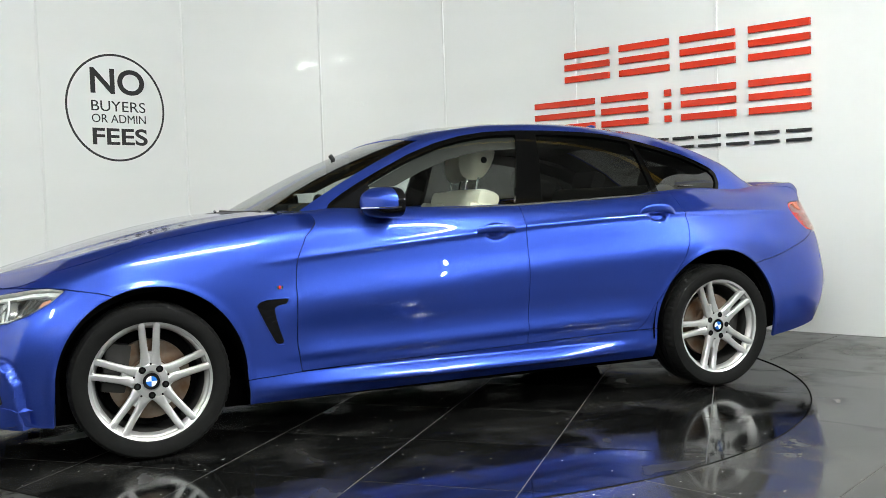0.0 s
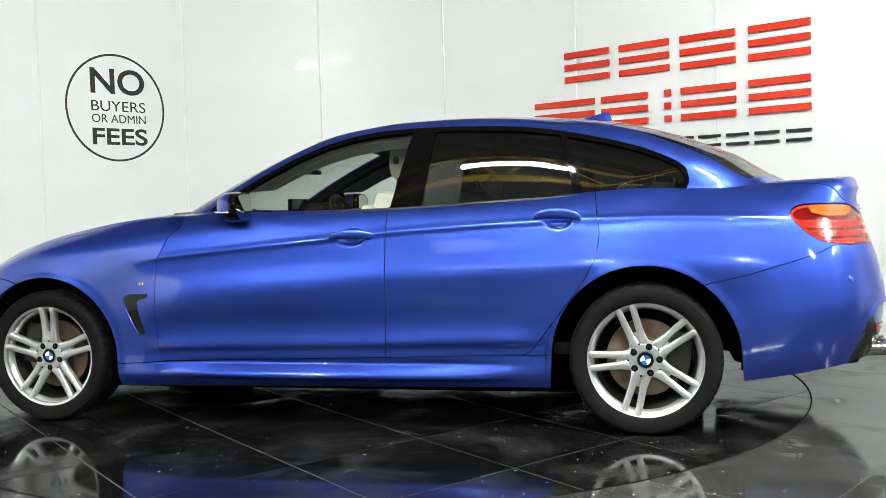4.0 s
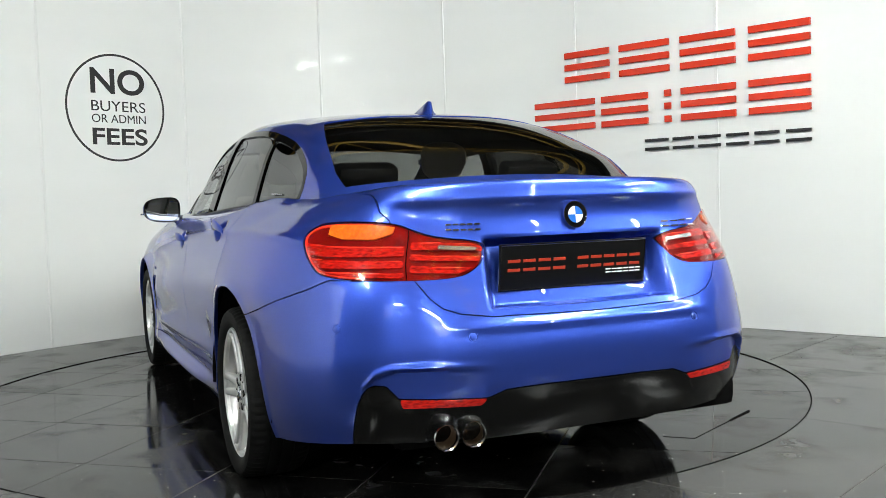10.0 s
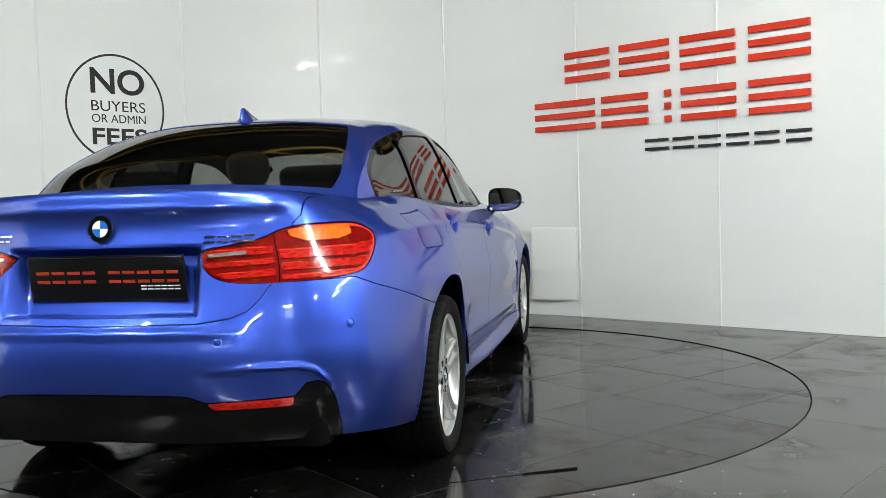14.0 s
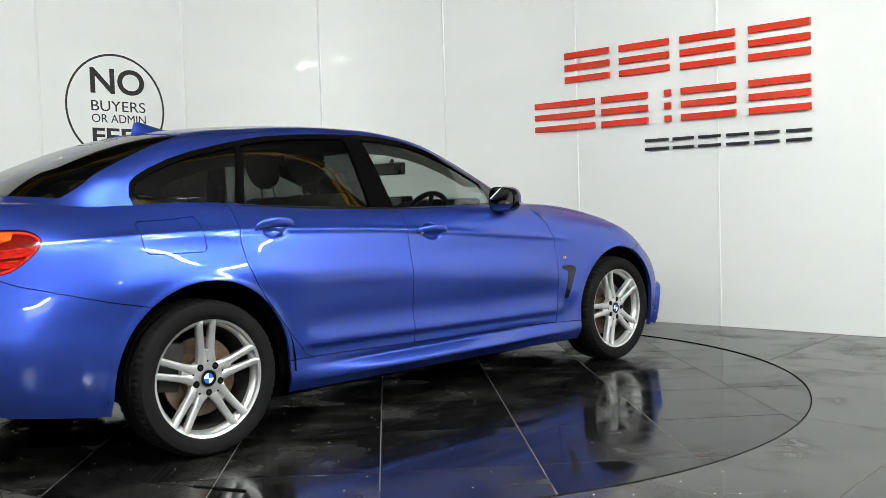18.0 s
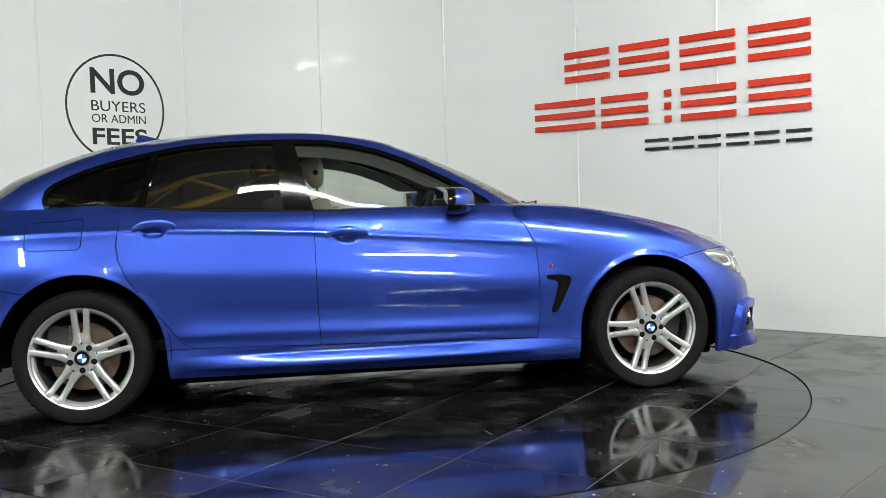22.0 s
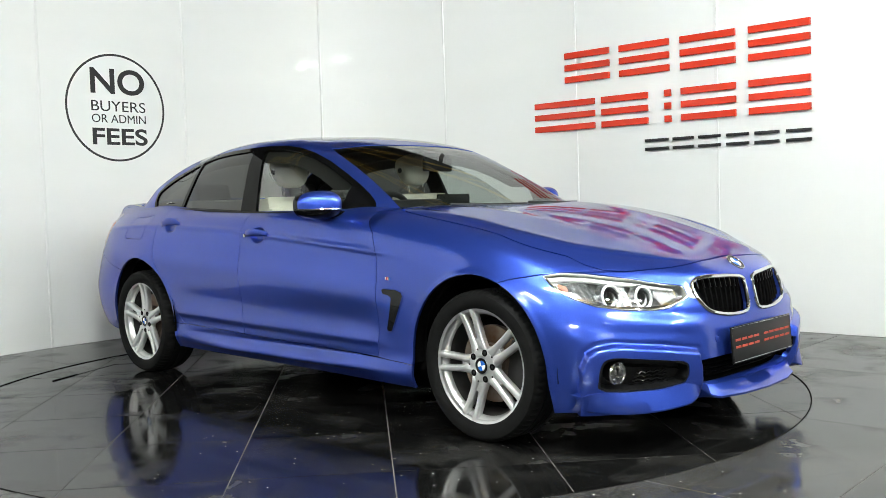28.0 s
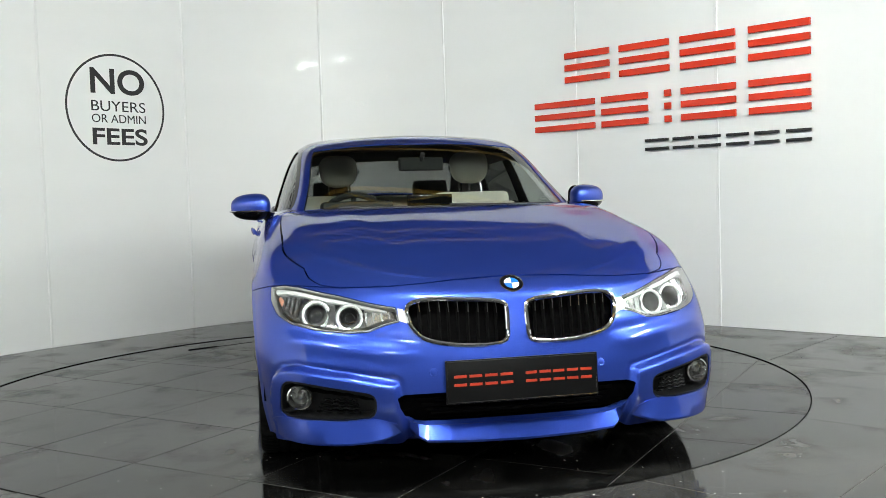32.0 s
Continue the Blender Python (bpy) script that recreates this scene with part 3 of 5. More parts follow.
# long lines of the lower body, from sill to bonnet and boot; x forward, y to the side, z up
BODY_LINES = [
    # bottom edge
    [(2.13, 0, .215), (2.11, .35, .212), (2.03, .60, .205), (1.93, .755, .198), (1.78, .845, .19), (1.405, .855, .195), (1.0, .845, .20), (.55, .835, .203),
     (-.3, .83, .208), (-1.0, .84, .215), (-1.405, .862, .23), (-1.8, .86, .255), (-2.14, .79, .30), (-2.31, .60, .315), (-2.385, .35, .315), (-2.40, 0, .315)],
    # lower bulge
    [(2.185, 0, .29), (2.16, .35, .29), (2.07, .61, .29), (1.95, .775, .29), (1.78, .865, .29), (1.405, .88, .29), (1.0, .872, .265), (.55, .868, .265),
     (-.3, .866, .275), (-1.0, .868, .285), (-1.405, .89, .30), (-1.8, .882, .33), (-2.16, .815, .39), (-2.355, .61, .41), (-2.425, .35, .41), (-2.44, 0, .41)],
    # above the sill
    [(2.19, 0, .39), (2.165, .35, .39), (2.078, .615, .39), (1.955, .785, .39), (1.78, .875, .39), (1.405, .892, .39), (1.0, .863, .335), (.55, .857, .345),
     (-.3, .857, .352), (-1.0, .863, .36), (-1.405, .902, .41), (-1.8, .897, .43), (-2.17, .828, .49), (-2.375, .615, .51), (-2.443, .35, .51), (-2.457, 0, .51)],
    # middle of the doors
    [(2.178, 0, .50), (2.152, .35, .50), (2.06, .615, .50), (1.935, .79, .50), (1.78, .878, .51), (1.405, .90, .54), (1.0, .876, .50), (.55, .878, .50),
     (-.3, .878, .50), (-1.0, .885, .52), (-1.405, .911, .56), (-1.8, .902, .57), (-2.16, .825, .61), (-2.37, .615, .63), (-2.435, .35, .63), (-2.45, 0, .63)],
    # arch tops
    [(2.16, 0, .60), (2.13, .35, .595), (2.02, .61, .60), (1.89, .78, .615), (1.72, .868, .64), (1.405, .905, .68), (1.0, .886, .66), (.55, .888, .66),
     (-.3, .888, .66), (-1.0, .895, .67), (-1.405, .912, .70), (-1.8, .893, .71), (-2.13, .805, .75), (-2.345, .61, .755), (-2.395, .35, .75), (-2.41, 0, .745)],
    # under the shoulder
    [(2.145, 0, .665), (2.10, .35, .665), (1.955, .61, .685), (1.82, .76, .70), (1.67, .835, .735), (1.405, .872, .785), (1.0, .882, .80), (.55, .882, .81),
     (-.3, .884, .82), (-1.0, .887, .84), (-1.405, .887, .85), (-1.8, .852, .86), (-2.09, .765, .87), (-2.30, .59, .865), (-2.365, .35, .86), (-2.38, 0, .86)],
    # shoulder
    [(2.12, 0, .705), (2.065, .35, .715), (1.89, .60, .745), (1.76, .725, .765), (1.62, .79, .80), (1.405, .818, .85), (1.0, .84, .89), (.55, .853, .908),
     (-.3, .855, .925), (-1.0, .847, .945), (-1.405, .825, .962), (-1.8, .785, .965), (-2.07, .71, .965), (-2.27, .56, .965), (-2.34, .35, .972), (-2.355, 0, .975)],
    # bonnet edge and window base
    [(2.06, 0, .742), (1.99, .33, .758), (1.80, .56, .795), (1.68, .65, .828), (1.55, .69, .86), (1.35, .715, .90), (1.0, .742, .945), (.60, .785, .958),
     (-.3, .79, .968), (-1.0, .765, .995), (-1.405, .72, 1.025), (-1.8, .68, 1.034), (-2.06, .63, 1.040), (-2.25, .555, 1.044), (-2.34, .34, 1.052), (-2.358, 0, 1.056)],
    # half way over bonnet and boot
    [(1.87, 0, .795), (1.84, .20, .80), (1.69, .40, .835), (1.54, .46, .872), (1.42, .48, .90), (1.22, .50, .935), (.97, .52, .968), (.70, .56, .978),
     (-.3, .50, .975), (-1.0, .50, .99), (-1.5, .50, 1.04), (-1.85, .48, 1.046), (-2.08, .43, 1.046), (-2.20, .35, 1.049), (-2.25, .2, 1.053), (-2.26, 0, 1.055)],
    # middle line
    [(1.78, 0, .818), (1.75, 0, .825), (1.62, 0, .858), (1.48, 0, .892), (1.35, 0, .92), (1.15, 0, .952), (.92, 0, .976), (.70, 0, .985),
     (-.3, 0, .98), (-1.0, 0, .99), (-1.5, 0, 1.05), (-1.85, 0, 1.056), (-2.05, 0, 1.056), (-2.14, 0, 1.057), (-2.18, 0, 1.058), (-2.2, 0, 1.059)],
]
BODY_V = (0, .085, .165, .315, .475, .625, .735, .82, 1.1, 1.5)
BODY, BODY_F, BODY_S = loft(BODY_LINES, 4, 520, 160, BODY_V)

# even out the flanks: no ripples between the long lines
GRID = BODY[:, :3].reshape(160, 520, 3)
ramp = lambda a, lo, hi: np.clip((a - lo) / (hi - lo), 0, 1)
CALM = (ramp(BODY[:, 3], 1.25, 1.7) * ramp(BODY[:, 3], 4.75, 4.3) * ramp(BODY[:, 4], 0.9, 1.7) * ramp(BODY[:, 4], 6.8, 6.2)).reshape(160, 520)[1:-1, 1:-1, None]
for k in range(70):
    GRID[1:-1, 1:-1] += CALM * 0.25 * (GRID[:-2, 1:-1] + GRID[2:, 1:-1] - 2 * GRID[1:-1, 1:-1])
    GRID[1:-1, 1:-1] += CALM * 0.25 * (GRID[1:-1, :-2] + GRID[1:-1, 2:] - 2 * GRID[1:-1, 1:-1])
BODY[:, :3] = GRID.reshape(-1, 3)

# the bonnet is one even sheet: a smooth height over the plan
LINES = np.array(BODY_LINES)
front_pts = np.concatenate([LINES[7, 0:8], LINES[8, 0:8], LINES[9, 0:8]])


def bonnet_terms(x, y):
    x, q = x - 1.3, y * y
    return np.stack([np.ones_like(x), x, x * x, x ** 3, q, q * q, q * x, q * x * x], -1)


BONNET_FIT = np.linalg.lstsq(bonnet_terms(front_pts[:, 0], front_pts[:, 1]), front_pts[:, 2], rcond=None)[0]
blend = np.clip((BODY[:, 4] - 6.75) / 0.5, 0, 1) * np.clip((BODY[:, 0] - 0.55) / 0.2, 0, 1)
blend = blend * blend * (3 - 2 * blend)
BODY[:, 2] += blend * (bonnet_terms(BODY[:, 0], BODY[:, 1]) @ BONNET_FIT - BODY[:, 2])

# long lines of the cabin, from the window base to the roof
CABIN_LINES = [
    [(.95, 0, .955), (.91, .36, .955), (.76, .67, .945), (.45, .772, .93), (0, .785, .94), (-.3, .785, .945), (-.8, .775, .965), (-1.2, .742, .98),
     (-1.6, .69, 1.0), (-1.93, .605, 1.036), (-2.09, .36, 1.046), (-2.13, 0, 1.053)],
    [(.53, 0, 1.168), (.51, .35, 1.162), (.43, .61, 1.135), (.18, .70, 1.122), (-.1, .715, 1.125), (-.35, .72, 1.135), (-.8, .71, 1.145), (-1.13, .68, 1.15),
     (-1.44, .636, 1.148), (-1.65, .56, 1.178), (-1.73, .34, 1.207), (-1.75, 0, 1.216)],
    [(.09, 0, 1.337), (.08, .34, 1.330), (.05, .545, 1.312), (-.12, .588, 1.326), (-.30, .598, 1.337), (-.47, .605, 1.342), (-.78, .60, 1.335), (-1.0, .578, 1.318),
     (-1.19, .535, 1.305), (-1.29, .47, 1.316), (-1.34, .29, 1.336), (-1.36, 0, 1.343)],
    [(-.03, 0, 1.368), (-.05, .30, 1.363), (-.09, .455, 1.354), (-.21, .485, 1.366), (-.36, .495, 1.375), (-.50, .497, 1.378), (-.73, .492, 1.375), (-.90, .475, 1.364),
     (-1.02, .44, 1.356), (-1.09, .38, 1.36), (-1.13, .23, 1.37), (-1.14, 0, 1.374)],
    [(-.22, 0, 1.39), (-.24, 0, 1.391), (-.28, 0, 1.393), (-.34, 0, 1.396), (-.42, 0, 1.398), (-.50, 0, 1.399), (-.66, 0, 1.398), (-.76, 0, 1.396),
     (-.86, 0, 1.393), (-.92, 0, 1.391), (-.96, 0, 1.389), (-.98, 0, 1.388)],
]
CABIN, CABIN_F, CABIN_S = loft(CABIN_LINES, 0, 300, 80, (0, .2, .41, .53, .95))
# ---- end of the car body surface ----


# ---- creases and hollows of the lower body ----
def soft_step(a):
    a = np.clip(a, 0, 1)
    return a * a * (3 - 2 * a)


def window_of(s, a, b, w):
    return soft_step((s - a) / w) * soft_step((b - s) / w)


def shape_body(V, N):
    """Outward shift of each point, by its length along (s) and height."""
    s, z, x, v = V[:, 3], V[:, 2], V[:, 0], V[:, 4]
    side = v < 6.9
    d = np.zeros(len(V))
    # shoulder crease, rising to the rear
    zc = np.interp(s, [1.6, 1.96, 2.45, 3.1, 3.7, 4.2, 4.8], [.755, .793, .83, .876, .902, .933, .92])
    k = window_of(s, 1.75, 4.85, 0.35)
    u = z - zc
    d += k * side * (0.0075 * np.exp(-(np.maximum(u, -u * 1.6) / 0.015) ** 2) - 0.0035 * np.exp(-((u - 0.05) / 0.035) ** 2) + 0.016 * np.exp(-((u + 0.185) / 0.085) ** 2))
    # hollow and edge low on the doors
    ze = np.interp(s, [1.9, 3.7], [.385, .415])
    k = window_of(s, 1.85, 3.85, 0.25)
    d += k * side * (0.010 * np.exp(-((z - ze) / np.where(z > ze, 0.04, 0.016)) ** 2) - 0.007 * np.exp(-((z - ze - 0.105) / 0.055) ** 2))
    # fin along the sill
    zf = np.interp(s, [1.75, 3.8], [.262, .255])
    k = window_of(s, 1.85, 3.75, 0.6)
    d += k * (0.022 * np.exp(-((z - zf) / np.where(z > zf, 0.026, 0.012)) ** 2) - 0.012 * np.exp(-((z - zf - 0.058) / 0.016) ** 2))
    # lips of the wheel arches
    for xc, r0 in ((1.393, 0.374), (-1.405, 0.393)):
        r = np.hypot(x - xc, np.maximum(z - 0.342, 0))
        d += np.where((V[:, 1] > 0.6) & (z < 0.85), 0.005 * np.exp(-((r - r0 - 0.002) / 0.016) ** 2), 0)
    # boot lid: overhanging lip, hollow under it, recess of the plate
    rear = (x < -2.1) & (v < 7.2)
    y = V[:, 1]
    d += rear * window_of(y, -1, 0.60, 0.08) * (0.007 * np.exp(-((z - 1.032) / 0.016) ** 2) - 0.004 * np.exp(-((z - 0.985) / 0.04) ** 2))
    rec = np.minimum(np.minimum((0.335 - y) / 0.05, (z - 0.702) / 0.026), (0.915 - z) / 0.012)
    d -= rear * 0.07 * soft_step(rec)
    # edge over the rear bumper
    d += (x < -1.9) * np.where(z < 0.70, 0.007 * np.exp(-((z - 0.655) / 0.015) ** 2) * window_of(y, -1, 0.5, 0.15), 0)
    # corner hollows of the rear bumper
    fold = np.interp(s, [5.05, 5.08, 5.12, 5.17, 5.28, 5.46], [.40, .49, .528, .543, .548, .538])
    deep = 0.017 * soft_step((s - 5.05) / 0.05) * soft_step((5.50 - s) / 0.24)
    below = fold - z
    d += (x < -1.9) * (z < 0.62) * (0.4 * deep * np.exp(-((below + 0.004) / 0.010) ** 2) - deep * soft_step(below / 0.012) * np.clip(1 - below / 0.16, 0, 1))
    # raised brow round the side intakes of the front bumper
    pf = poly_field([(.968, .15), (.938, .371), (.91, .43), (.868, .454), (.793, .464), (.595, .443), (.42, .414), (.40, .30), (.36, .15)], 3, 2)(V)
    d += (0.027 * soft_step(pf / 0.021) - 0.004 * np.exp(-((pf + 0.004) / 0.009) ** 2)) * (x > 1.6) * soft_step((s - 0.36) / 0.06)
    # belt under the lamps
    zb = np.interp(s, [0.4, 0.9], [.525, .572])
    d += (x > 1.75) * window_of(s, -1, 0.9, 0.15) * (0.006 * np.exp(-((z - zb + 0.02) / 0.028) ** 2) - 0.004 * np.exp(-((z - zb - 0.022) / 0.02) ** 2)) * soft_step((s - 0.30) / 0.15)
    # two creases along the bonnet
    yc = np.interp(x, [0.8, 1.9], [0.50, 0.36])
    d += (x > 0.7) * (v > 6.9) * 0.0035 * np.exp(-((y - yc) / 0.07) ** 2) * soft_step((x - 0.8) / 0.3)
    # cups behind the door handles
    for hx, hz in ((-0.145, 0.862), (-1.055, 0.917)):
        q = 1 - np.hypot((x - hx) / 0.066, (z - hz) / 0.037)
        d -= np.where(v < 6.9, 0.024 * soft_step(q * 2.4), 0)
    return V[:, :3] + N * d[:, None]


def bare_normals(V, F):
    P = V[:, :3]
    n = np.cross(P[F[:, 1]] - P[F[:, 0]], P[F[:, 2]] - P[F[:, 0]])
    N = np.zeros_like(P)
    for k in range(3):
        np.add.at(N, F[:, k], n)
    return N / (np.linalg.norm(N, axis=1)[:, None] + 1e-12)


BODY[:, :3] = shape_body(BODY, bare_normals(BODY, BODY_F))


# ---- car: cutting the panels ----
FRONT_X, REAR_X, HUB_Z = 1.405, -1.405, 0.310
car = empty("car")
tagged(car, "blue metallic four-door coupe with silver alloy wheels on the turntable", "car")


def normals(V, F):
    P = V[:, :3]
    n = np.cross(P[F[:, 1]] - P[F[:, 0]], P[F[:, 2]] - P[F[:, 0]])
    N = np.zeros_like(P)
    for k in range(3):
        np.add.at(N, F[:, k], n)
    return N / (np.linalg.norm(N, axis=1)[:, None] + 1e-12)


BODY_N, CABIN_N = normals(BODY, BODY_F), normals(CABIN, CABIN_F)
CABIN_N[CABIN[:, 4] > 3.8] = (0, 0, 1)
BODY = np.concatenate([BODY, BODY_N], 1)
CABIN = np.concatenate([CABIN, CABIN_N], 1)


def sheet(base, fields, lift=0.0):
    V, F = (BODY, BODY_F) if base == "body" else (CABIN, CABIN_F)
    for f in fields:
        V, F = clip(V, F, f)
    V = V.copy()
    if lift and len(V):
        n = V[:, 5:8] / (np.linalg.norm(V[:, 5:8], axis=1)[:, None] + 1e-9)
        V[:, :3] += n * lift
    return V, F


def panel(name, base, fields, mat, side=1, flange=0.014, lift=0.0, label="", parent=None):
    """One sheet cut from a surface, with its edges turned inwards. side: 1, -1, or 0 for one that spans the middle."""
    V, F = sheet(base, fields, lift)
    if not len(F):
        return None
    n = len(V)
    N = V[:, 5:8] / (np.linalg.norm(V[:, 5:8], axis=1)[:, None] + 1e-9)
    P = V[:, :3].copy()
    P[np.abs(P[:, 1]) < 2e-4, 1] = 0
    faces = F.tolist()
    pts = P
    if flange:
        e = np.concatenate([F[:, [0, 1]], F[:, [1, 2]], F[:, [2, 0]]]).tolist()
        have = set(map(tuple, e))
        rim = [(a, b) for a, b in e if (b, a) not in have and not (side == 0 and P[a, 1] == 0 and P[b, 1] == 0)]
        ids = sorted({a for ab in rim for a in ab})
        at = {a: n + k for k, a in enumerate(ids)}
        pts = np.concatenate([P, P[ids] - N[ids] * flange]) if ids else P
        faces += [(b, a, at[a], at[b]) for a, b in rim]
    if side == -1:
        pts = pts * np.array([1, -1, 1])
        faces = [f[::-1] for f in faces]
    elif side == 0:
        m = len(pts)
        mid = np.abs(pts[:, 1]) < 1e-6
        where = np.arange(m)
        where[~mid] = m + np.arange((~mid).sum())
        faces = faces + [tuple(where[i] for i in f[::-1]) for f in faces]
        pts = np.concatenate([pts, (pts * np.array([1, -1, 1]))[~mid]])
    return part(name, mesh_from(name, pts, faces, mat, 50), mat, parent or car, label)


def line_field(points, up, gap=0.0018):
    """Above or below a line of (along, height)."""
    s0, z0 = np.array(points, float).T

    def field(V):
        z = np.interp(V[:, 3], s0, z0)
        slope = (np.interp(V[:, 3] + 0.01, s0, z0) - np.interp(V[:, 3] - 0.01, s0, z0)) / 0.02
        d = (V[:, 2] - z) / np.sqrt(1 + slope * slope)
        return (d if up else -d) - gap
    return field


def not_in(poly, ca=3, cb=2, gap=0.0018):
    f = poly_field(poly, ca, cb)
    return lambda V: -f(V) - gap


def within(poly, ca=3, cb=2, gap=0.0018):
    f = poly_field(poly, ca, cb)
    return lambda V: f(V) - gap


def arch(grow=0.0):
    def field(V):
        x, z = V[:, 0], V[:, 2]
        out = np.full(len(V), 9.0)
        for xc, r in ((FRONT_X - 0.012, 0.369), (REAR_X, 0.388)):
            dx, dz = x - xc, (z - HUB_Z - 0.032) / 1.02
            out = np.minimum(out, np.where(dz > 0, np.hypot(dx, dz) - r, np.abs(dx) - r + 0.08 * dz))
        return out - grow
    return field


def more(col, value):
    return lambda V: V[:, col] - value


def less(col, value):
    return lambda V: value - V[:, col]


def smooth_outline(poly, n=3):
    """Round off an outline by cutting its corners."""
    P = [tuple(p) for p in poly]
    for _ in range(n):
        Q = []
        for a, b in zip(P, P[1:] + P[:1]):
            Q += [(a[0] * .75 + b[0] * .25, a[1] * .75 + b[1] * .25), (a[0] * .25 + b[0] * .75, a[1] * .25 + b[1] * .75)]
        P = Q
    return P


# outlines: s is the length round the body from the middle of the front, z the height
BONNET_LINE = [(-0.1, .748), (0, .748), (.21, .742), (.41, .728), (.60, .722), (.70, .731), (.77, .752), (.84, .782), (1.26, .86), (1.71, .926), (2.05, .975), (2.3, .99)]
BUMPER_TOP = [(-0.1, .748), (0, .748), (.21, .742), (.41, .728), (.60, .722), (.80, .727), (1.0, .722), (1.16, .703), (1.35, .66)]
HEAD = [(1.0, .719), (.90, .728), (.80, .723), (.62, .698), (.50, .672), (.415, .658), (.41, .612), (.46, .60), (.52, .578), (.60, .574), (.72, .583), (.82, .60), (.90, .628), (.965, .672)]
KIDNEY = [(.032, .645), (.04, .662), (.07, .673), (.20, .682), (.30, .685), (.355, .676), (.382, .652), (.372, .605), (.35, .572), (.31, .545), (.20, .527), (.10, .524), (.045, .532), (.034, .56)]
SIDE_INTAKE = [(.872, .285), (.866, .335), (.858, .378), (.84, .405), (.80, .413), (.70, .402), (.60, .389), (.53, .380), (.502, .370), (.494, .345), (.50, .305), (.53, .288), (.62, .280), (.75, .278)]
MID_INTAKE = [(-.1, .372), (.28, .370), (.40, .366), (.423, .358), (.415, .325), (.398, .29), (.372, .267), (.33, .259), (-.1, .257)]
SIDE_INTAKE = smooth_outline(SIDE_INTAKE, 1)
DOOR_F = [(2.14, 1.05), (2.10, .96), (2.08, .925), (2.01, .874), (1.968, .79), (1.96, .70), (1.96, .435), (1.975, .32), (3.055, .342), (3.064, .55), (3.067, .743), (3.07, 1.06)]
DOOR_R = [(3.07, 1.08), (3.067, .743), (3.064, .55), (3.055, .342), (3.66, .355), (3.70, .375), (3.80, .505), (3.90, .635), (3.95, .71), (3.985, .79), (3.997, .87), (3.985, .96), (3.97, 1.08)]
SILL_LINE = [(1.0, .30), (1.75, .305), (1.975, .318), (3.06, .342), (3.66, .355), (4.6, .36)]
TAIL = [(4.80, .925), (4.83, .958), (4.89, .973), (5.10, .972), (5.20, .963), (5.27, .938), (5.34, .92), (5.51, .902), (5.495, .86), (5.45, .818), (5.39, .80), (5.26, .799), (4.95, .805), (4.88, .845)]
TAIL = smooth_outline(TAIL, 2)
BOOT = [(-.3, 1.4), (.605, 1.4), (.60, 1.0), (.582, .975), (.567, .88), (.553, .80), (.515, .745), (.48, .715), (.43, .697), (.33, .683), (-.3, .674)]
REAR_SEAM = [(3.0, -1), (4.12, -1), (4.15, .63), (4.42, .657), (4.55, .685), (4.72, .73), (4.88, .77), (4.97, .80), (5.255, .80)]
DIFFUSER = [(5.0, .1), (5.03, .33), (5.06, .44), (5.085, .485), (5.11, .496), (5.15, .494), (5.19, .457), (5.46, .447), (5.515, .468), (5.65, .472), (6.3, .472), (6.3, .1)]
CAB_PLAN = [(x, y * 0.985) for x, y, z in CABIN_LINES[0]] + [(-2.12, -1), (0.97, -1)]
FUEL = [(4.162, .985), (4.392, .985), (4.405, .97), (4.405, .87), (4.39, .856), (4.168, .852), (4.155, .866), (4.15, .97)]

open_cab = not_in(CAB_PLAN, 0, 1, 0.0)
below_bonnet, above_bonnet = line_field(BONNET_LINE, False), line_field(BONNET_LINE, True)
boot_side = lambda V: np.where(V[:, 0] > -1.93, 1.0, -poly_field(BOOT, 1, 2)(V)) - 0.0018
cowl = lambda V: V[:, 0] - (1.02 - 0.24 * (V[:, 1] / 0.7) ** 2)

panel("bonnet", "body", [less(3, 2.4), above_bonnet, cowl], BLUE, 0)
panel("front_bumper", "body", [line_field(BUMPER_TOP, False), less(3, 1.4), arch(), not_in(HEAD), not_in(KIDNEY), not_in(SIDE_INTAKE), not_in(MID_INTAKE)], BLUE, 0, 0.022)
panel("windscreen_cowl", "body", [less(3, 2.6), above_bonnet, lambda V: -cowl(V) - 0.003, open_cab, more(0, 0.5)], BLACK_TRIM, 0, label="black plastic cowl under the windscreen")
for side in (1, -1):
    panel("front_wing", "body", [below_bonnet, line_field(BUMPER_TOP + [(1.4, 0), (3, 0)], True), arch(), not_in(DOOR_F), not_in(DOOR_R), less(3, 2.15), line_field(SILL_LINE, True), not_in(HEAD)], BLUE, side)
    panel("front_door", "body", [within(DOOR_F), open_cab], BLUE, side)
    panel("rear_door", "body", [within(DOOR_R), open_cab, arch()], BLUE, side)
    panel("sill", "body", [more(3, 1.5), less(3, 4.1), line_field(SILL_LINE, False), arch()], BLUE, side)
    panel("rear_quarter", "body", [more(3, 3.0), not_in(DOOR_R), not_in(DOOR_F), line_field(SILL_LINE, True), arch(), line_field(REAR_SEAM, True), open_cab, boot_side, not_in(TAIL), not_in(FUEL if side < 0 else [(9, 9), (9.1, 9), (9, 9.1)])], BLUE, side)
    panel("door_rail", "body", [more(3, 2.0), less(3, 3.2), not_in(DOOR_R), not_in(DOOR_F), open_cab, more(2, 0.9), less(0, 0.8), below_bonnet], BLUE, side, 0.004)
panel("fuel_flap", "body", [within(FUEL)], BLUE, -1)
panel("rear_bumper", "body", [more(3, 4.0), less(0, -1.5), line_field(REAR_SEAM + [(5.3, .80), (6.5, .80)], False), arch(), boot_side, not_in(TAIL), not_in(DIFFUSER)], BLUE, 0)
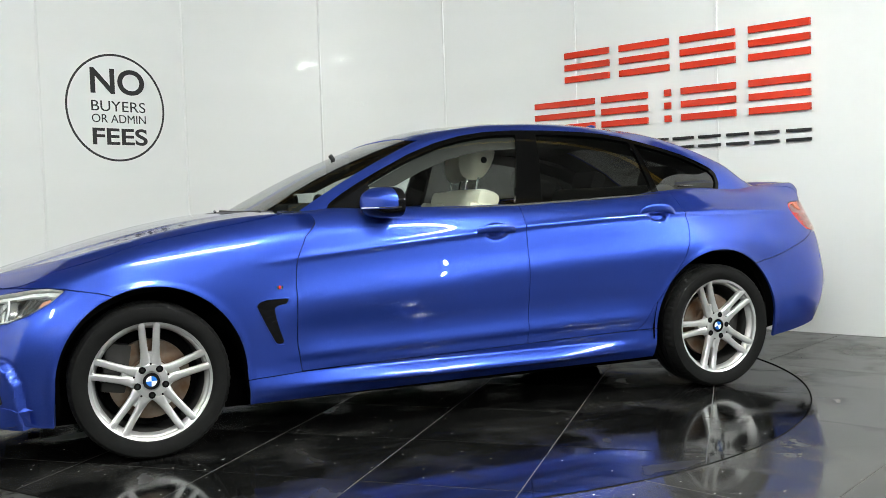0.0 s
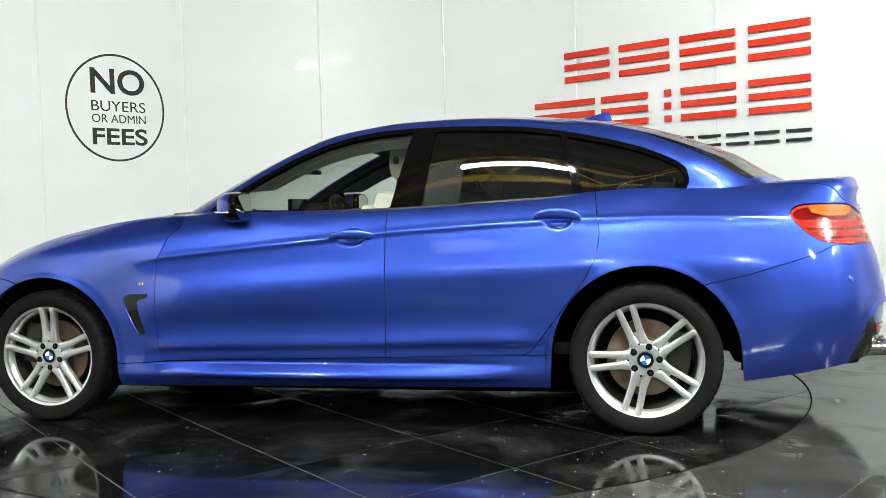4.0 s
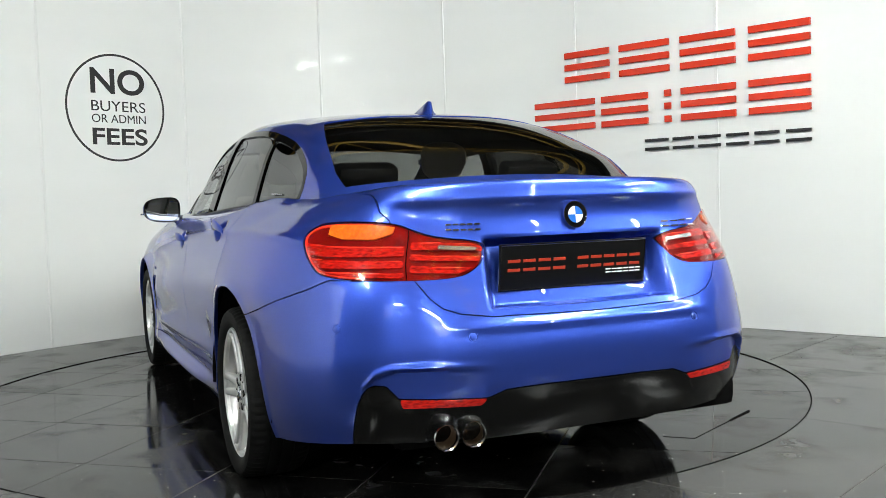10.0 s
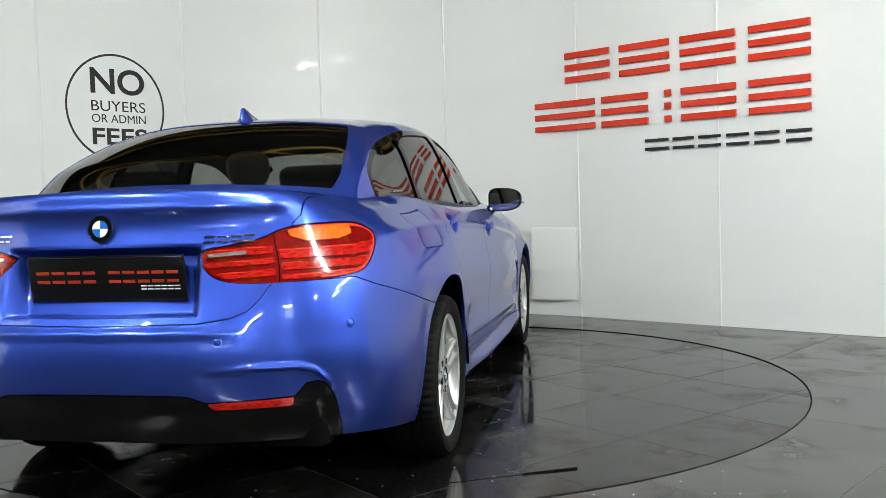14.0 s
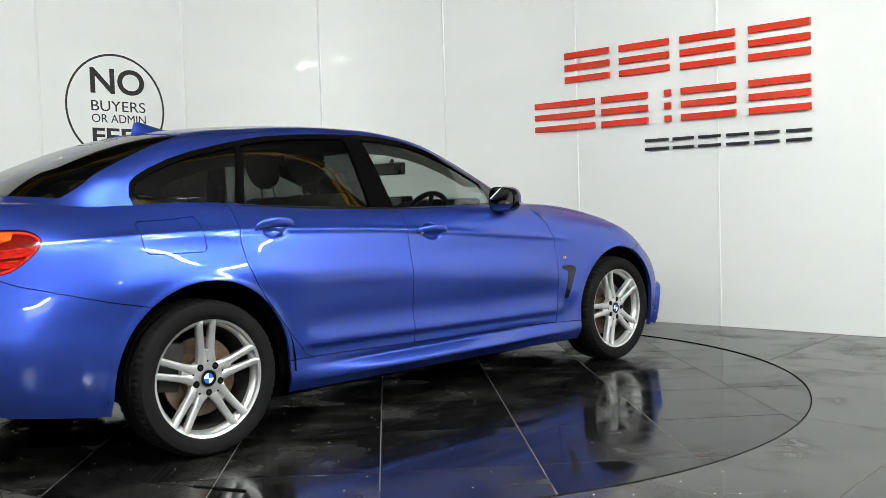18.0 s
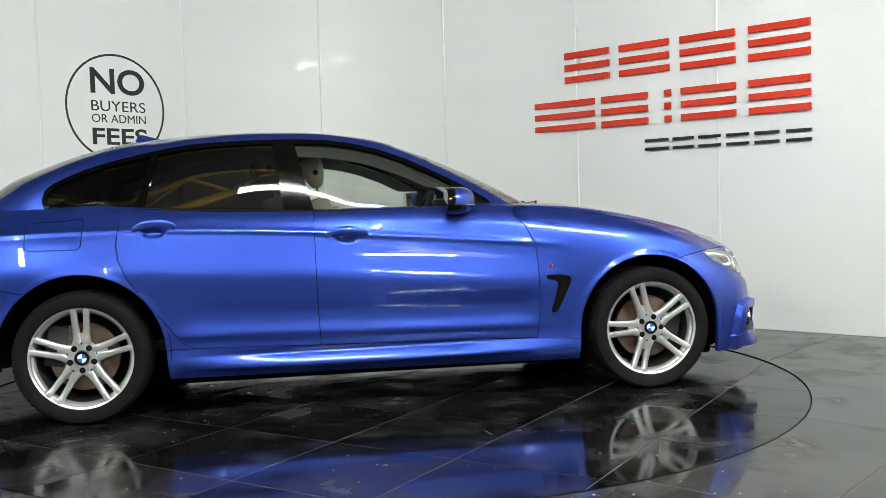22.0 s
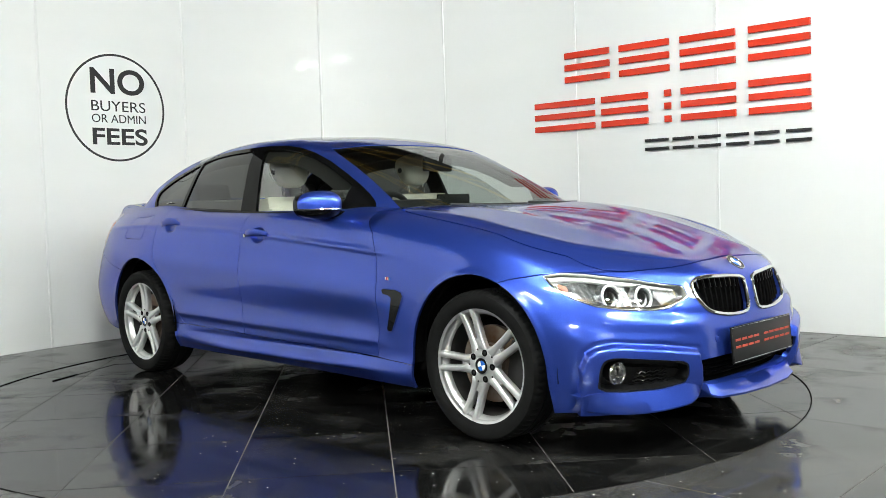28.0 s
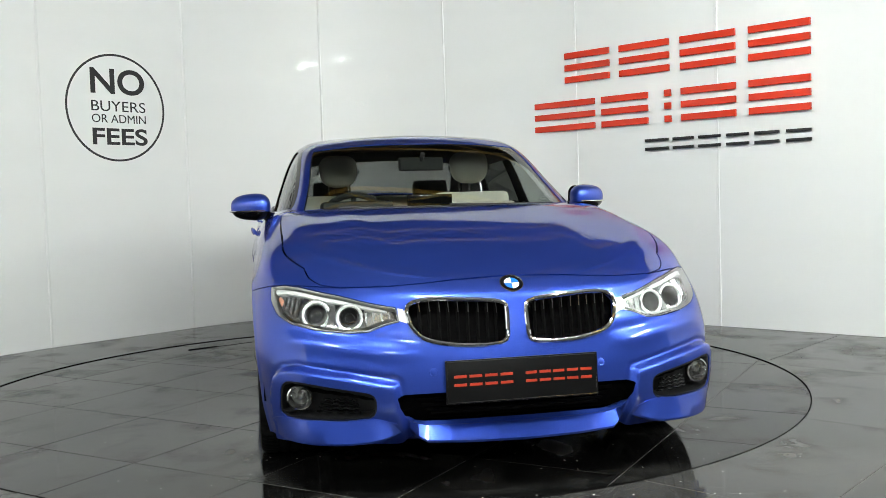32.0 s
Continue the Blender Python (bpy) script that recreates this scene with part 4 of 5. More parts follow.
panel("boot_lid", "body", [less(0, -1.9), within(BOOT, 1, 2), not_in(TAIL), open_cab], BLUE, 0)
panel("diffuser", "body", [less(0, -1.5), within(DIFFUSER)], DIFFUSER_BLACK, 0, label="black lower rear bumper insert")
# dark inner skin behind the gaps and openings
panel("inner_skin", "body", [arch(0.015), open_cab], SHADOW_BLACK, 0, 0, lift=-0.085)

# ---- cabin: roof, pillars and glass ----
DLO = [(.60, .955), (.30, .96), (-.3, .972), (-.92, 1.0), (-1.25, 1.01), (-1.47, 1.013), (-1.56, 1.03), (-1.588, 1.083), (-1.53, 1.13), (-1.35, 1.205), (-1.05, 1.274), (-.85, 1.302),
       (-.45, 1.315), (-.16, 1.303), (.105, 1.235), (.385, 1.10), (.575, .992)]
DLO = smooth_outline(DLO, 1)
dlo = poly_field(DLO, 0, 2)
dlo_in = lambda V: np.minimum(dlo(V), np.minimum((V[:, 3] - 0.755) * 1.0, 3.30 - V[:, 3]))
dlo_edge = lambda V: np.minimum(dlo(V) + 0.022, np.minimum(V[:, 3] - 0.735, 3.34 - V[:, 3]))
screen = lambda V: np.minimum(np.minimum(0.695 - V[:, 3], (V[:, 4] - 0.08) * 0.25), (1.84 - V[:, 4]) * 0.24)
rear_win = lambda V: np.minimum(np.minimum(V[:, 3] - 3.415 - 0.12 * np.maximum(0.6 - V[:, 4], 0), (V[:, 4] - 0.33) * 0.22), (2.08 - V[:, 4]) * 0.2)
panel("roof", "cabin", [lambda V: -dlo_edge(V), lambda V: -screen(V) - 0.002, lambda V: -rear_win(V) - 0.002], BLUE, 0, 0.006)


def slant(x0, z0, x1, z1, front):
    n = math.hypot(x1 - x0, z1 - z0)

    def field(V):
        d = ((V[:, 0] - x0) * (z1 - z0) - (V[:, 2] - z0) * (x1 - x0)) / n
        return d if front else -d
    return field


F_PANE = [dlo_in, slant(-.30, .975, -.385, 1.316, True)]
R_PANE = [dlo_in, slant(-.445, .98, -.49, 1.31, False), slant(-1.12, 1.0, -1.055, 1.26, True)]
Q_PANE = [dlo_in, slant(-1.155, 1.01, -1.085, 1.26, False)]
for side in (1, -1):
    frame_fields = [dlo_edge] + [(lambda fs: (lambda V: -np.minimum.reduce([f(V) for f in fs])))(fs) for fs in (F_PANE, R_PANE, Q_PANE)]
    panel("window_frame", "cabin", frame_fields, FRAME_BLACK, side, 0.02, lift=0.001, label="gloss black window surround")
    panel("front_side_window", "cabin", F_PANE, WINDOW_CLEAR, side, 0, lift=-0.006, label="clear side window")
    panel("rear_side_window", "cabin", R_PANE, WINDOW_DARK, side, 0, lift=-0.006, label="dark privacy glass")
    panel("quarter_window", "cabin", Q_PANE, WINDOW_DARK, side, 0, lift=-0.006, label="dark privacy glass")
for side in (1, -1):
    panel("inner_trim", "cabin", [dlo_in, lambda V: 0.062 - dlo(V), lambda V: V[:, 2] - 1.08], CABIN_DARK, side, 0.0, lift=-0.02)
panel("windscreen", "cabin", [screen], SCREEN_GLASS, 0, 0, lift=-0.003, label="clear windscreen")
panel("rear_window", "cabin", [rear_win], REAR_GLASS, 0, 0, lift=-0.003, label="dark tinted rear window")

# ---- wheels ----
def spoke_mesh():
    """One double spoke of the star, along +z, its face towards +y."""
    bm = bmesh.new()
    for sx in (-1, 1):
        # sections from hub to rim: centre x, half width, face y, radius
        rows = [(0.020, 0.026, 0.080, 0.055), (0.0195, 0.0205, 0.079, 0.085), (0.0222, 0.0158, 0.080, 0.115), (0.0258, 0.0148, 0.083, 0.165), (0.0290, 0.0146, 0.089, 0.212), (0.0315, 0.0158, 0.096, 0.237)]
        prev = None
        for cx, hw, fy, r in rows:
            ring = [bm.verts.new((sx * (cx + dx * hw), fy + dy, r)) for dx, dy in ((-1, -0.006), (-0.62, 0), (0.62, 0), (1, -0.006), (0.85, -0.032), (-0.85, -0.032))]
            if prev:
                for k in range(6):
                    bm.faces.new((prev[k], prev[(k + 1) % 6], ring[(k + 1) % 6], ring[k]))
            else:
                bm.faces.new(ring)
            prev = ring
        bm.faces.new(list(reversed(prev)))
    # web joining the pair near the hub
    prism([(-0.022, 0.05), (0.022, 0.05), (0.014, 0.118), (-0.014, 0.118)], 0.03, bm, at=Matrix.Translation((0, 0.044, 0)))
    return bm


def wheel_thing(inner, phase):
    """A wheel at the origin, its face towards +y."""
    w = part("wheel", lathe([(0.2286, 0.092), (0.238, 0.096), (0.243, 0.098), (0.243, 0.088), (0.236, 0.082), (0.226, 0.078), (0.219, 0.068), (0.2125, 0.058), (0.2125, 0.045), (0.222, 0.05), (0.226, 0.07)], 72, close=True), ALLOY, None, "silver alloy rim with five double spokes")
    part("barrel", lathe([(0.2125, 0.05), (0.209, 0.03), (0.203, -0.09), (0.232, -0.105), (0.228, -0.11), (0.235, -0.09), (0.222, 0.04)], 64, close=True), BARREL, w, "inner barrel with its shade put into the dark colour")
    T = 0.316
    prof = [(0.232, 0.088), (0.243, 0.101), (0.26, 0.109), (0.283, 0.1125), (0.299, 0.109), (0.3085, 0.098), (0.3135, 0.085), (0.3157, 0.065)]
    for k in (0.042, 0.0, -0.042):
        prof += [(T, k + 0.017), (T, k + 0.006), (T - 0.007, k + 0.005), (T - 0.007, k - 0.005), (T, k - 0.006)]
    prof += [(0.3157, -0.065), (0.3135, -0.085), (0.3085, -0.098), (0.299, -0.109), (0.283, -0.1125), (0.26, -0.109), (0.232, -0.095)]
    tread = lathe(prof, 192)
    for v in tread.verts:
        r = math.hypot(v.co.x, v.co.z)
        k = round((math.atan2(v.co.z, v.co.x) % (2 * math.pi)) / (2 * math.pi) * 192)
        if r > 0.3068 and abs(v.co.y) > 0.05 and k % 3 == 0:
            v.co.x, v.co.z = v.co.x * (1 - 0.004 / r), v.co.z * (1 - 0.004 / r)
    part("tyre", tread, RUBBER, w, "black road tyre")
    spokes = spoke_mesh()
    bmesh.ops.recalc_face_normals(spokes, faces=spokes.faces)
    bmesh.ops.bevel(spokes, geom=[e for e in spokes.edges if e.is_manifold and e.calc_face_angle(0) > 0.6], offset=0.002, segments=1, affect="EDGES")
    me = bpy.data.meshes.new("spoke")
    spokes.to_mesh(me)
    spokes.free()
    me.materials.append(ALLOY)
    me.polygons.foreach_set("use_smooth", [True] * len(me.polygons))
    me.set_sharp_from_angle(angle=radians(40))
    for k in range(5):
        part("spoke", me, ALLOY, w, m=Matrix.Rotation(radians(72 * k + phase), 4, "Y"))
    part("hub", lathe([(0.0001, 0.076), (0.036, 0.076), (0.04, 0.081), (0.066, 0.081), (0.076, 0.074), (0.082, 0.05), (0.0001, 0.02)], 48), ALLOY, w)
    for k in range(5):
        a = radians(72 * k + 36 + phase)
        part("bolt_hole", lathe([(0.0001, 0.0815), (0.0142, 0.0815), (0.0142, 0.078)], 16), SHADOW_BLACK, w, m=Matrix.Translation((0.057 * math.sin(a), 0, 0.057 * math.cos(a))))
        part("bolt", lathe([(0.0001, 0.0825), (0.006, 0.0825), (0.007, 0.0816)], 8), BLACK_TRIM, w, m=Matrix.Translation((0.057 * math.sin(a), 0, 0.057 * math.cos(a))))
        a -= radians(36)
        part("pin_hole", lathe([(0.0001, 0.0812), (0.004, 0.0812), (0.0045, 0.080)], 10), SHADOW_BLACK, w, m=Matrix.Translation((0.07 * math.sin(a), 0.001, 0.07 * math.cos(a))))
    badge(w, Matrix.Translation((0, 0.0815, 0)) @ Matrix.Rotation(radians(phase), 4, "Y"), 0.033, "hub_cap")
    part("brake_disc", lathe([(0.05, 0.03), (0.085, 0.03), (0.088, 0.012), (0.162, 0.012), (0.162, -0.012), (0.05, -0.012)], 48, close=True), STEEL, w, "worn steel brake disc")
    part("brake_shield", lathe([(0.0001, 0.0), (0.045, 0.0), (0.08, -0.02), (0.085, -0.03), (0.2, -0.05), (0.2, -0.06), (0.0001, -0.06)], 32), SHADOW_BLACK, w)
    # caliper takes the barrel's dark tone, so shade behind the spokes is painted
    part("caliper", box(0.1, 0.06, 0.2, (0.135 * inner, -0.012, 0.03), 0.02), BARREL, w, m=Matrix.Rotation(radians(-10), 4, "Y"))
    part("valve", tube([(0.0, 0.06, -0.2), (0.0, 0.075, -0.195)], 0.004, 6), BLACK_TRIM, w, m=Matrix.Rotation(radians(40), 4, "Y"))
    return w


def badge(parent, m, r, name="roundel"):
    """Round badge of plain quarters, its face towards +y."""
    ob = part(name, lathe([(0.0001, 0.001), (r * 0.98, 0.001), (r, 0.0), (r, -0.003)], 40), BLACK_GLOSS, parent, "round black-rimmed badge with blue and white quarters", m=m)
    part_parent = ob if parent is car else parent
    base = Matrix() if parent is car else m
    part("badge_rim", lathe([(r * 0.96, 0.001), (r * 0.98, 0.003), (r * 1.03, 0.003), (r * 1.05, -0.002)], 40), CHROME, part_parent, m=base)
    for k in range(4):
        bm = bmesh.new()
        c = bm.verts.new((0, 0.0022, 0))
        arc = [bm.verts.new((r * 0.64 * math.cos(a), 0.0022, r * 0.64 * math.sin(a))) for a in np.linspace(k * math.pi / 2, (k + 1) * math.pi / 2, 9)]
        for a, b in zip(arc, arc[1:]):
            bm.faces.new((c, b, a))
        part("badge_quarter", bm, (WHITE, BADGE_BLUE)[k % 2], part_parent, m=base, recalc=False)
    return ob


for x, y, side, phase in ((FRONT_X, 0.776, 1, 0), (REAR_X, 0.796, 1, 20), (FRONT_X, -0.776, -1, 18), (REAR_X, -0.796, -1, 0)):
    w = wheel_thing(1 if (x > 0) == (side > 0) else -1, phase)
    w.parent = car
    w.matrix_basis = Matrix.Translation((x, y, HUB_Z)) @ (Matrix() if side > 0 else Matrix.Rotation(math.pi, 4, "Z"))
    # wheel housing
    bm = bmesh.new()
    n, r = 24, (0.40 if x > 0 else 0.412)
    rows = [[bm.verts.new((x + r * math.cos(a), side * yy, HUB_Z + 0.03 + r * math.sin(a))) for a in np.linspace(-0.08, math.pi + 0.08, n)] for yy in (0.40, 0.868 if x > 0 else 0.882)]
    for k in range(n - 1):
        bm.faces.new((rows[0][k], rows[1][k], rows[1][k + 1], rows[0][k + 1]))
    bm.faces.new(rows[0])
    part("wheel_housing", bm, SHADOW_BLACK, car)
part("underbody", box(3.3, 1.22, 0.13, (0.2, 0, 0.205), 0.03), SHADOW_BLACK, car)
part("rear_floor", box(0.52, 1.30, 0.12, (-2.04, -0.05, 0.34), 0.04), SHADOW_BLACK, car)
part("nose_floor", box(0.22, 1.1, 0.04, (1.90, 0, 0.222), 0.015), SHADOW_BLACK, car)
part("floor_pan", box(1.96, 1.36, 0.11, (0.0, 0, 0.212), 0.03), SHADOW_BLACK, car)


# ---- car: fittings ----
def on_body(s, z, lift=0.0, side=1):
    """Point and outward normal of the lower body at a length along and a height."""
    rows = np.where(BODY[:, 4] < 7.1)[0]
    d = np.hypot(BODY[rows, 3] - s, BODY[rows, 2] - z)
    near = np.argsort(d)[:5]
    w = 1 / (d[near] + 1e-4) ** 2
    w /= w.sum()
    p = (BODY[rows[near], :3] * w[:, None]).sum(0)
    n = (BODY[rows[near], 5:8] * w[:, None]).sum(0)
    n /= np.linalg.norm(n)
    p = p + n * lift
    return Vector((p[0], p[1] * side, p[2])), Vector((n[0], n[1] * side, n[2]))


def facing(p, n, up=(0, 0, 1)):
    """Pose at p whose y axis points along n and whose z axis is nearly up."""
    y = Vector(n).normalized()
    x = y.cross(Vector(up)).normalized()
    z = x.cross(y)
    m = Matrix((x, y, z)).transposed().to_4x4()
    m.translation = p
    return m


def ring_of(r, t, steps=32, sides=8):
    return tube([(r * math.cos(a), 0, r * math.sin(a)) for a in np.linspace(0, 2 * math.pi, steps, endpoint=False)], t, sides, closed=True)


for side in (1, -1):
    # headlamp
    lamp = panel("headlamp", "body", [within(HEAD, gap=0.001)], LAMP_DARK, side, 0.0, lift=-0.05, label="clear headlamp with two ringed projectors")
    panel("lamp_edge", "body", [within(HEAD, gap=0.002), not_in(HEAD, gap=-0.0035)], ALLOY, side, 0.045, parent=lamp)
    for outline in ([(.80, .61), (.93, .664), (.965, .70), (.92, .707), (.80, .70), (.785, .65)], [(.66, .60), (.69, .60), (.676, .64), (.69, .69), (.645, .68), (.652, .64)], [(.43, .62), (.53, .60), (.545, .64), (.53, .67), (.43, .65)]):
        panel("reflector", "body", [within(outline, gap=0.0)], LAMP_SILVER, side, 0.03, lift=-0.03, parent=lamp)
    for k in range(5):
        a, b = on_body(.81 + .026 * k, .63 + .012 * k, -0.026, side)[0], on_body(.80 + .03 * k, .698, -0.026, side)[0]
        part("facet", tube([a, b], 0.0045, 4), CHROME, lamp)
    for s, z, r in ((.727, .645, .047), (.592, .636, .043)):
        p, n = on_body(s, z, -0.03, side)
        n = (n * 0.5 + Vector((0.8, 0, 0.0))).normalized()
        m = facing(p, n)
        part("projector_shroud", lathe([(r * 0.62, -0.03), (r * 0.8, 0.002), (r * 1.12, 0.004), (r * 1.34, -0.02)], 32), LAMP_SILVER, lamp, m=m)
        part("light_ring", ring_of(r, 0.0048), WHITE, lamp, "white ring light", m=Matrix.Translation(n * 0.006) @ m)
        part("projector_lens", lathe([(0.0001, 0.004), (r * 0.3, 0.001), (r * 0.55, -0.008), (r * 0.66, -0.022)], 24), BLACK_GLOSS, lamp, m=m)
        part("projector_glass", lathe([(0.0001, 0.012), (r * 0.3, 0.009), (r * 0.5, 0.0), (r * 0.62, -0.014)], 24), CLEAR, lamp, m=m)
    panel("side_marker", "body", [within([(.905, .658), (.95, .688), (.935, .698), (.895, .685)])], AMBER, side, 0.0, lift=-0.02, parent=lamp, label="amber marker")
    panel("brow", "body", [within([(.985, .718), (.9, .722), (.8, .717), (.62, .691), (.45, .655), (.45, .645), (.62, .676), (.8, .70), (.9, .706), (.97, .70)])], WHITE, side, 0.012, lift=-0.018, parent=lamp, label="white light strip")
    panel("lower_trim", "body", [within([(.42, .618), (.47, .606), (.53, .585), (.61, .582), (.73, .591), (.83, .608), (.9, .638), (.89, .648), (.82, .62), (.73, .603), (.61, .595), (.54, .598), (.48, .618), (.42, .63)])], CHROME, side, 0.01, lift=-0.016, parent=lamp)
    for k in range(4):
        a, b = on_body(.53 - .028 * k, .618 + .004 * k, -0.03, side)[0], on_body(.53 - .028 * k, .652, -0.03, side)[0]
        part("rib", tube([a, b], 0.004, 6), CHROME, lamp)
    panel("lamp_cover", "body", [within(HEAD, gap=0.001)], CLEAR, side, 0.0, lift=0.0, parent=lamp, label="clear cover")

    # kidney grille
    grille = panel("kidney_grille", "body", [within(KIDNEY, gap=0.0)], SHADOW_BLACK, side, 0.0, lift=-0.032, label="black kidney grille with a chrome frame")
    line = smooth_outline(KIDNEY, 2)
    part("chrome_frame", tube([on_body(a, b, 0.002, side)[0] for a, b in line], 0.0085, 10, closed=True), CHROME, grille)
    for k in range(9):
        s = 0.068 + 0.0335 * k
        zs = [b for a, b in line if abs(a - s) < 0.022]
        lo, hi = min(zs) + 0.006, max(zs) - 0.006
        pts = [on_body(s, lo + (hi - lo) * q, -0.008 - 0.012 * (1 - q), side)[0] for q in np.linspace(0, 1, 5)]
        bm = bmesh.new()
        prev = None
        for p in pts:
            ring = [bm.verts.new(p + Vector((dx, dy, 0))) for dx, dy in ((0, -0.0045), (0.004, 0), (0, 0.0045), (-0.03, 0.0035), (-0.03, -0.0035))]
            if prev:
                for i in range(5):
                    bm.faces.new((prev[i], prev[(i + 1) % 5], ring[(i + 1) % 5], ring[i]))
            prev = ring
        part("slat", bm, SHADOW_BLACK, grille)
        part("slat_tip", tube([pts[-2] + Vector((0.006, 0, 0)), pts[-1] + Vector((0.006, 0, 0))], 0.0021, 6), CHROME, grille)
    p0 = [on_body(a, b, 0.001, side)[0] for a, b in ((.388, .652), (.41, .655), (.41, .614), (.378, .605))]
    bm = bmesh.new()
    bm.faces.new([bm.verts.new(p) for p in (p0 if side > 0 else p0[::-1])])
    part("chrome_wing", bm, ALLOY, grille)

    # side intake with fog lamp
    intake = panel("side_intake", "body", [within(SIDE_INTAKE, gap=-0.004)], BLACK_TRIM, side, 0.0, lift=-0.06, label="black side air intake")
    panel("intake_wall", "body", [within(SIDE_INTAKE, gap=-0.001), not_in(SIDE_INTAKE, gap=-0.006)], BLACK_TRIM, side, 0.07, lift=-0.004, parent=intake)
    for k in range(5):
        zz = 0.278 + 0.016 * k
        a0, a1 = 0.56 + 0.004 * k, 0.75 - 0.01 * k
        part("mesh_bar", tube([on_body(a0 + (a1 - a0) * q, zz + 0.004 * math.sin(q * 25), -0.045, side)[0] for q in np.linspace(0, 1, 14)], 0.004, 5), BLACK_GLOSS, intake)
    p, n = on_body(.797, .35, -0.03, side)
    n = (n * 0.3 + Vector((0.9, 0, 0))).normalized()
    m = facing(p, n)
    part("fog_lamp", lathe([(0.040, -0.03), (0.045, 0.008), (0.040, 0.012), (0.036, 0.004), (0.03, -0.02), (0.0001, -0.026)], 32), CHROME, intake, "round fog lamp", m=m)
    part("fog_bulb", lathe([(0.0001, 0.0), (0.008, -0.002), (0.01, -0.022)], 16), ALLOY_DARK, intake, m=m)
    part("fog_glass", lathe([(0.0001, 0.013), (0.02, 0.011), (0.04, 0.005)], 24), CLEAR, intake, m=m)
    # blade under the intake: a smooth fold from the corner to its inner tip
    edge = ((1.86, .838, .224), (1.95, .802, .209), (2.04, .735, .204), (2.105, .64, .205), (2.15, .54, .214), (2.168, .47, .229), (2.15, .405, .249))
    inner = ((.935, .262), (.88, .279), (.80, .279), (.70, .279), (.60, .282), (.51, .292), (.425, .272))
    places = np.linspace(0, 6, 37)
    bm = bmesh.new()
    prev = None
    for (x, y, z), (a, b) in zip(spline(range(7), edge, places), spline(range(7), inner, places)):
        top, tip = on_body(a, b, 0.002, side)[0], Vector((x, y * side, z))
        ring = [bm.verts.new(q) for q in (top + Vector((-0.05, 0, 0.004)), top, top.lerp(tip, 0.5) + Vector((0, 0, 0.004)), tip, tip + Vector((-0.003, 0, -0.007)), Vector((top.x - 0.07, top.y, 0.20)))]
        if prev:
            for i in range(5):
                bm.faces.new((prev[i], prev[i + 1], ring[i + 1], ring[i]) if side > 0 else (ring[i], ring[i + 1], prev[i + 1], prev[i]))
        prev = ring
    part("bumper_blade", bm, BLUE, car, smooth=32)

    # wing vent and its three-colour badge
    VENT = [(1.925, .634), (1.83, .634), (1.80, .624), (1.79, .607), (1.805, .57), (1.84, .50), (1.868, .448), (1.895, .444), (1.902, .452), (1.885, .50), (1.868, .56), (1.862, .598), (1.88, .608), (1.915, .614)]
    panel("wing_vent", "body", [within(VENT, gap=0)], BLACK_GLOSS, side, 0.006, lift=0.003, label="gloss black hockey-stick wing vent")
    vent_line = [on_body(a, b, 0.004, side)[0] for a, b in ((1.925, .636), (1.83, .636), (1.797, .624), (1.787, .607), (1.802, .57), (1.838, .50), (1.866, .446), (1.90, .441))]
    part("vent_edge", tube(vent_line, 0.0025, 6), BLUE, car)
    for k, mat in enumerate((BADGE_BLUE, CHROME, BADGE_RED, CHROME)):
        p, n = on_body(1.872 + 0.0085 * k, .681, 0.002, side)
        part("wing_badge", box(0.008, 0.004, 0.014, bevel=0.001, seg=1), mat, car, "small striped badge" if k == 0 else "", m=facing(p, n))

    # door handles
    for hx, hz, key in ((-0.145, 0.862, True), (-1.055, 0.917, False)):
        s = 2.767 - hx
        pts = []
        for q in np.linspace(-1, 1, 11):
            p, n = on_body(s + q * 0.098, hz - 0.004 * q, 0, side)
            base, bn = on_body(s + (0.085 if q > 0 else -0.085), hz, 0, side)
            pts.append((s + q * 0.098, q))
        bm = bmesh.new()
        prev = None
        pa, pb = on_body(s - 0.1, hz, 0, side)[0], on_body(s + 0.1, hz, 0, side)[0]
        nn = on_body(s - 0.1, hz, 0, side)[1]
        for q in np.linspace(0, 1, 13):
            c = pa.lerp(pb, q) + nn * (0.004 + 0.022 * math.sin(math.pi * q) ** 0.55)
            h = 0.009 + 0.008 * math.sin(math.pi * q) ** 0.6
            w = 0.004 + 0.007 * math.sin(math.pi * q) ** 0.6
            ring = [bm.verts.new(c + nn * (w * math.cos(a)) + Vector((0, 0, h * math.sin(a)))) for a in np.linspace(0, 2 * math.pi, 12, endpoint=False)]
            if prev:
                for i in range(12):
                    bm.faces.new((prev[i], prev[(i + 1) % 12], ring[(i + 1) % 12], ring[i]))
            else:
                bm.faces.new(ring)
            prev = ring
        bm.faces.new(list(reversed(prev)))
        handle = part("door_handle", bm, BLUE, car, "body-coloured bar handle")
        if key and side < 0:
            p, n = on_body(s + 0.088, hz, 0.022, side)
            part("keyhole", lathe([(0.0001, 0.002), (0.008, 0.002), (0.01, -0.003)], 16), CHROME, handle, m=facing(p, n))

    # door mirror
    cx, cy, cz = 0.392, 0.903 * side, 0.996
    bm = bmesh.new()
    bmesh.ops.create_uvsphere(bm, u_segments=40, v_segments=24, radius=1)
    bmesh.ops.triangulate(bm, faces=bm.faces)
    W = np.array([v.co[:] for v in bm.verts])
    Fm = np.array([[v.index for v in f.verts] for f in bm.faces])
    bm.free()
    W = np.sign(W) * np.abs(W) ** 0.78
    out = W[:, 1] * side
